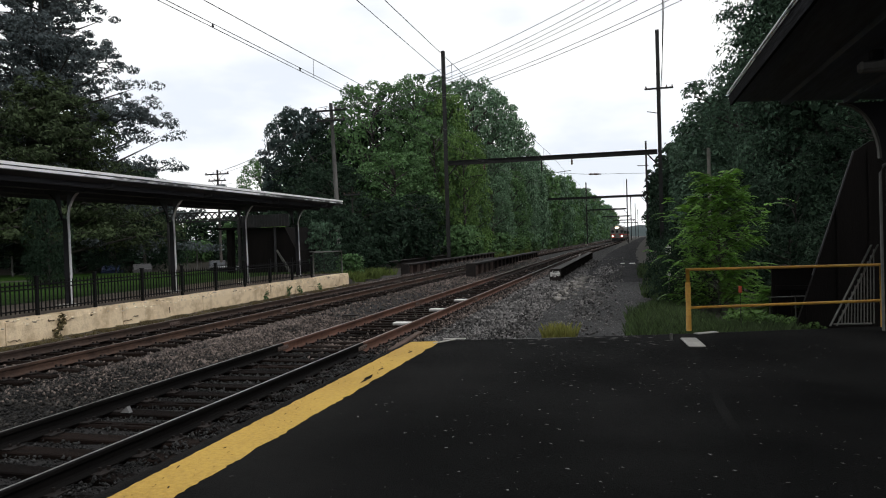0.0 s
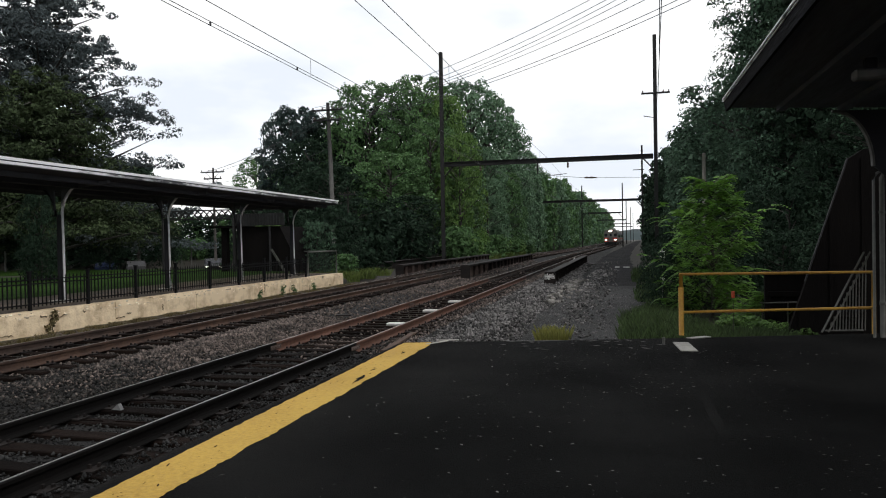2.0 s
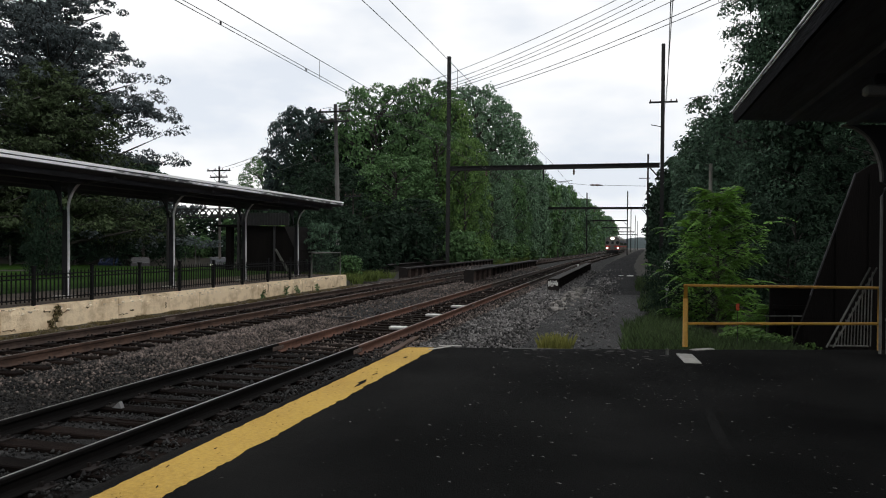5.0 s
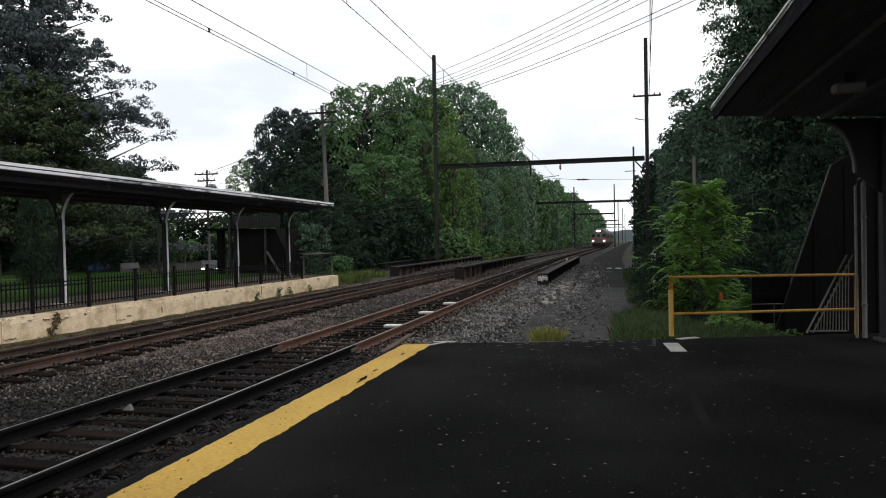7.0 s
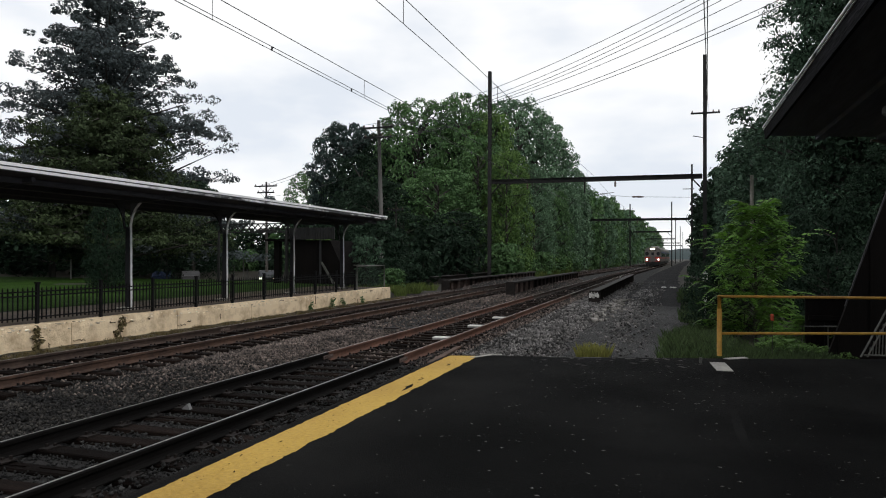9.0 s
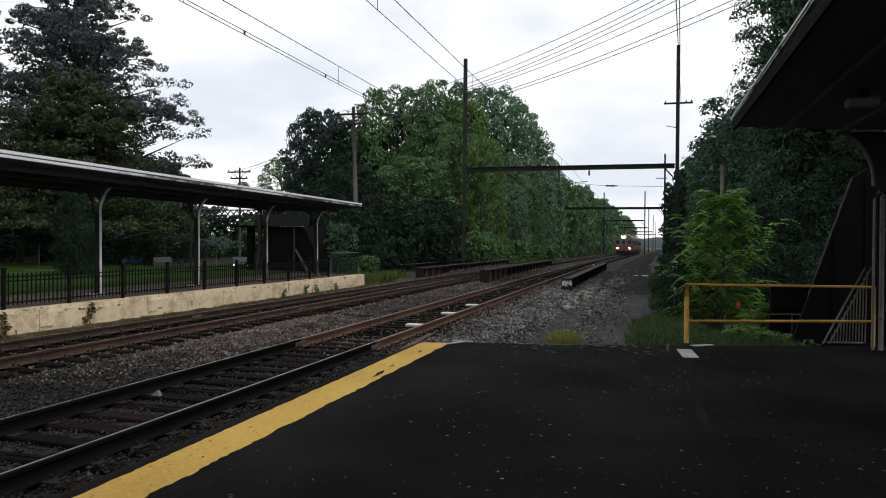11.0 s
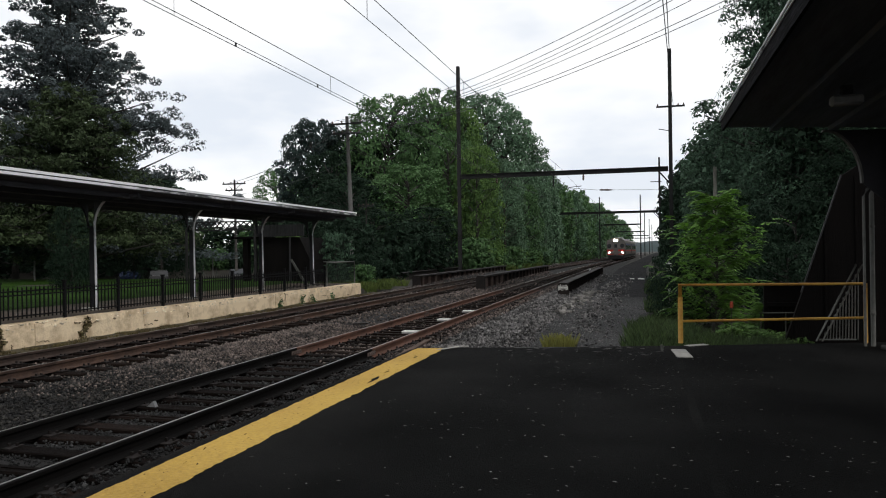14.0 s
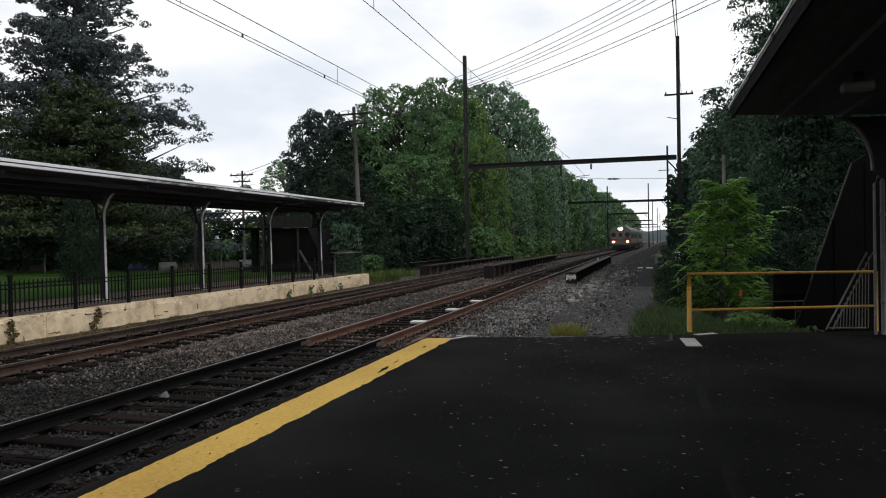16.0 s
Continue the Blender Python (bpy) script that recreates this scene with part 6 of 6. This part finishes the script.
    plate = thing("tie_plate", -1.67, 17.9, -0.1, "dark flat steel plate lying on the ballast", "plate", rz=20)
    part("plate_body", boxed(-0.2, 0.2, -0.12, 0.12, -0.02, 0.02, 0.006), M_RUSTDARK, plate)
    for x, y, z, h in ((-29.0, 34.7, 0.3, 1.3), (-33.3, 60.0, -1.15, 2.7), (-35.0, 61.0, -1.15, 2.0), (-31.0, 57.0, -1.15, 1.8)):
        post = thing("street_post", x, y, z, "thin pale grey post standing at the edge of the park", "post", "street posts")
        part("shaft", bar([(0, 0, -0.1), (0, 0, h)], 0.05, 8), M_PIPEGREY, post, smooth=True)
    band = bmesh.new()
    rows_ = []
    for i in range(40):
        y = 10.3 - 7.3 * i / 39
        w = 0.042 + 0.02 * noise.noise((y * 1.7, 0, 9)) + 0.02 * noise.noise((y * 9, 0, 9))
        x = 6.22 + 0.03 * noise.noise((y * 0.8, 2, 0))
        rows_.append([band.verts.new((x + d * w, y, PLATFORM + 0.004)) for d in (-1, 1)])
    for r, q in zip(rows_, rows_[1:]):
        band.faces.new((r[0], r[1], q[1], q[0]))
    tagged(part("asphalt_seam", band, M_WORN), "faint pale worn joint in the platform asphalt", "seam", kind="structure")
    for k, (x0, y0, x1, y1) in enumerate(((6.2, 6.32, 11, 7.15), (3.3, 10.6, 4.6, 10.9))):
        pts = [Vector((x0, y0, 0)).lerp(Vector((x1, y1, 0)), i / 24) + Vector((0.04 * noise.noise((i * 0.6, k, 0)), 0.05 * noise.noise((i * 0.6, k, 4)), 0)) for i in range(25)]
        bm = bmesh.new()
        d = Vector((-(y1 - y0), x1 - x0, 0)).normalized()
        row = [[bm.verts.new(p + d * s * (0.006 + 0.006 * abs(noise.noise((p.x * 3, p.y * 3, 1)))) + Vector((0, 0, PLATFORM + 0.004))) for s in (-1, 1)] for p in pts]
        for r, q in zip(row, row[1:]):
            bm.faces.new((r[0], r[1], q[1], q[0]))
        tagged(part("asphalt_seam", bm, M_SEAM), "dark crack and seam in the platform asphalt", "seam", kind="structure")


build_small_things()


# ---- stair shelter behind the far platform ----
def build_shelter():
    s = thing("stair_shelter", -13.2, 34.0, LAWN, "dark timber stair shelter behind the far platform", "shelter")
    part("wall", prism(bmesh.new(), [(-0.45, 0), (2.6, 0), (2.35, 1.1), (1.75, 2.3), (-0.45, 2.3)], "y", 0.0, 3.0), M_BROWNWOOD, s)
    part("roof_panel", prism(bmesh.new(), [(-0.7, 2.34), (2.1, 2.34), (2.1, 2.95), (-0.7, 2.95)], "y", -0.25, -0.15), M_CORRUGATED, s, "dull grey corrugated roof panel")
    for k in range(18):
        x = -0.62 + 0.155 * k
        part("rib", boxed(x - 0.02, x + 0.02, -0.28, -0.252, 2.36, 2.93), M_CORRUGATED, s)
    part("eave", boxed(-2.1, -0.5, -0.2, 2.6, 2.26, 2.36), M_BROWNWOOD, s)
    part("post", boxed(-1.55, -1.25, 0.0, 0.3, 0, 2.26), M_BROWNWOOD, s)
    part("post", boxed(1.2, 1.28, -0.12, -0.02, 0, 2.32), M_BRACKETDARK, s)
    part("stair_stringer", prism(bmesh.new(), [(1.25, 1.15), (1.35, 1.15), (2.1, 0.0), (1.95, 0.0)], "y", -0.1, -0.03), M_PIPEGREY, s)
    part("post", boxed(-1.0, -0.9, 0.3, 0.4, 0, 2.26), M_BRACKETDARK, s)
    t = thing("lattice_truss", -15.95, 33.6, LAWN, "dark steel lattice truss reaching to the stair shelter", "truss")
    lo, hi, x0, x1 = 2.76, 3.14, -2.0, 2.2
    part("bottom_chord", boxed(x0, x1, -0.05, 0.05, lo - 0.06, lo), M_STEEL, t)
    part("top_chord", boxed(x0, x1, -0.05, 0.05, hi, hi + 0.06), M_STEEL, t)
    for x in (x0, x1 - 0.1):
        part("leg", boxed(x, x + 0.1, -0.05, 0.05, 0, lo - 0.06), M_STEEL, t)
    n = 12
    d = (x1 - x0) / n
    for k in range(n):
        a = x0 + d * k
        part("lattice_bar", bar([(a, 0, lo), (a + d, 0, hi)], 0.032, 5), M_STEEL, t)
        part("lattice_bar", bar([(a, 0.03, hi), (a + d, 0.03, lo)], 0.032, 5), M_STEEL, t)


build_shelter()


# ---- cars ----
def build_car(label, mat, lamps):
    car = new("car")
    tagged(car, label, "car", "street cars")
    prof = [(-2.2, 0.3), (2.2, 0.3), (2.22, 0.72), (1.25, 0.92), (0.5, 1.4), (-1.1, 1.42), (-1.85, 0.98), (-2.22, 0.9)]
    bm = prism(bmesh.new(), prof, "y", -0.86, 0.86)
    bmesh.ops.bevel(bm, geom=bm.edges[:], offset=0.06, segments=2, affect="EDGES")
    body = part("body", bm, mat, car)
    part("windscreen", prism(bmesh.new(), [(1.2, 0.97), (1.17, 0.97), (0.5, 1.37), (0.55, 1.37)], "y", -0.7, 0.7), M_GLASS, body)
    for s in (-1, 1):
        part("side_window", prism(bmesh.new(), [(-1.6, 0.98), (1.0, 0.98), (0.45, 1.33), (-1.05, 1.35)], "y", s * 0.865 - 0.004, s * 0.865 + 0.004), M_GLASS, body)
        part("headlight", boxed(2.19, 2.25, s * 0.62 - 0.15, s * 0.62 + 0.15, 0.6, 0.72, 0.01), M_HEADCAR if lamps else M_WHITE, body)
        for x in (-1.35, 1.35):
            w = part("wheel", bar([(x, s * 0.7, 0.32), (x, s * 0.9, 0.32)], 0.32, 16), M_BLACK, car)
            part("rim", bar([(x, s * 0.9, 0.32), (x, s * 0.912, 0.32)], 0.2, 12), M_GALV, w)
    return car


parked = build_car("dark blue car parked by the park lawn", M_CARDARK, False)
parked.matrix_basis = pose(-43.6, 61.5, -1.15, 0, 0, 122)
pickup = build_car("pale grey car parked beyond the park lawn", M_CARPALE, False)
pickup.matrix_basis = pose(-42.2, 64.0, -1.15, 0, 0, 128)
driven = build_car("dark grey car waiting on the street with its lights on", M_CARLIGHT, True)
passing = build_car("white car driving along the street past the park", M_CARWHITE, True)


# ---- train ----
def build_train():
    train = new("commuter_train")
    tagged(train, "stainless commuter train with a red stripe and lit headlights", "train")
    L, W, H = 25.0, 1.58, 3.75
    sec = [(-W, 1.05), (-W, 3.0), (-1.4, 3.5), (-0.9, 3.78), (0, 3.88), (0.9, 3.78), (1.4, 3.5), (W, 3.0), (W, 1.05), (1.4, 0.85), (-1.4, 0.85)]
    wheel = finish("wheel", bar([(-0.07, 0, 0), (0.07, 0, 0)], 0.42, 16), M_RUSTDARK)
    win = finish("window", boxed(-0.01, 0.01, -0.6, 0.6, -0.35, 0.35, 0.004), M_GLASS)
    for c in range(2):
        y0 = c * (L + 0.9)
        body = part("car_body", prism(bmesh.new(), sec, "y", y0, y0 + L), M_STAINLESS, train, "ribbed stainless steel car body")
        part("underframe", boxed(-1.3, 1.3, y0 + 0.3, y0 + L - 0.3, 0.42, 0.86), M_BLACK, body)
        for s in (-1, 1):
            part("stripe", boxed(s * W - 0.006, s * W + 0.006, y0, y0 + L, 1.55, 1.75), M_RED, body)
            part("stripe", boxed(s * W - 0.006, s * W + 0.006, y0, y0 + L, 2.72, 2.86), M_BLUE, body)
            for k in range(13):
                shared("window", win, body, pose(s * (W + 0.002), y0 + 2.6 + 1.65 * k, 2.28))
            part("door", boxed(s * W - 0.012, s * W + 0.012, y0 + 0.9, y0 + 1.7, 1.1, 3.0), M_COLUMN, body)
            for y in (2.6, 5.1, L - 5.1, L - 2.6):
                shared("wheel", wheel, body, pose(s * 0.7535, y0 + y, 0.42))
        part("roof_unit", boxed(-0.8, 0.8, y0 + 8, y0 + 11, 3.8, 4.1, 0.08), M_GALV, body)
    # the front face
    face = part("front", prism(bmesh.new(), [(-1.56, 0.95), (-1.56, 3.0), (-1.38, 3.46), (-0.88, 3.74), (0, 3.84), (0.88, 3.74), (1.38, 3.46), (1.56, 3.0), (1.56, 0.95)], "y", -0.16, -0.002), M_STAINLESS, train, "stainless front end")
    part("front_stripe", boxed(-1.53, 1.53, -0.178, -0.162, 1.56, 1.86, 0.004), M_RED, face, "red painted band")
    part("front_stripe", boxed(-1.5, 1.5, -0.176, -0.162, 0.97, 1.1, 0.004), M_RED, face)
    for x in (-1.1, 1.1):
        part("windscreen", bar([(x, -0.162, 2.52), (x, -0.19, 2.52)], 0.37, 18), M_GLASS, face, "round dark cab window")
    part("end_door", boxed(-0.42, 0.42, -0.2, -0.163, 0.95, 3.05, 0.02), M_STAINLESS, face)
    part("door_window", boxed(-0.24, 0.24, -0.212, -0.202, 2.2, 2.8, 0.01), M_GLASS, face)
    part("sign_box", boxed(-0.6, 0.6, -0.2, -0.163, 3.12, 3.26, 0.01), M_BLACK, face)
    for x in (-0.19, 0.19):
        part("headlight", bar([(x, -0.16, 3.48), (x, -0.26, 3.46)], 0.17, 14), M_LAMP, face, "lit twin headlight on the roof line")
    for x in (-1.12, 1.12):
        part("lower_headlight", bar([(x, -0.16, 1.36), (x, -0.25, 1.36)], 0.13, 14), M_LAMPLOW, face, "lit lower headlight")
    part("coupler", bar([(0, -0.1, 0.85), (0, -0.7, 0.85)], 0.12, 8), M_BLACK, train)
    part("pilot", boxed(-1.3, 1.3, -0.35, -0.1, 0.2, 0.8, 0.05), M_BLACK, train, "dark pilot plate under the front")
    pan = part("pantograph", bar([(-0.5, 9, 3.9), (-0.4, 10.5, 4.9), (-0.4, 9.2, 6.2)], 0.03, 6), M_STEEL, train)
    part("pantograph_bow", bar([(-0.9, 9.2, 6.2), (0.9, 9.2, 6.2)], 0.03, 6), M_STEEL, pan)
    return train


train = build_train()


def motions():
    rows = []
    for t, y in ((0, 187.0), (4, 171.0), (8, 155.0), (12, 139.0), (16, 122.0)):
        dx = bend(y + 25) - bend(y)
        rows.append((t, pose(bend(y), y, 0.0, 0, 0, -math.degrees(math.atan2(dx, 25)))))
    walk(train, rows)
    z = -1.1
    walk(driven, [(0, pose(-35.6, 67.2, z, 0, 0, -58)), (5, pose(-34.9, 66.6, z, 0, 0, -58)), (9, pose(-34.5, 66.2, z, 0, 0, -58)), (16, pose(-34.0, 65.8, z, 0, 0, -58))])
    walk(passing, [(0, pose(-22.6, 47.6, z, 0, 0, -5)), (1, pose(-19.0, 47.2, z, 0, 0, -5)), (2, pose(-16.6, 47.0, z, 0, 0, -5)), (16, pose(-16.2, 46.9, z, 0, 0, -5))])


motions()
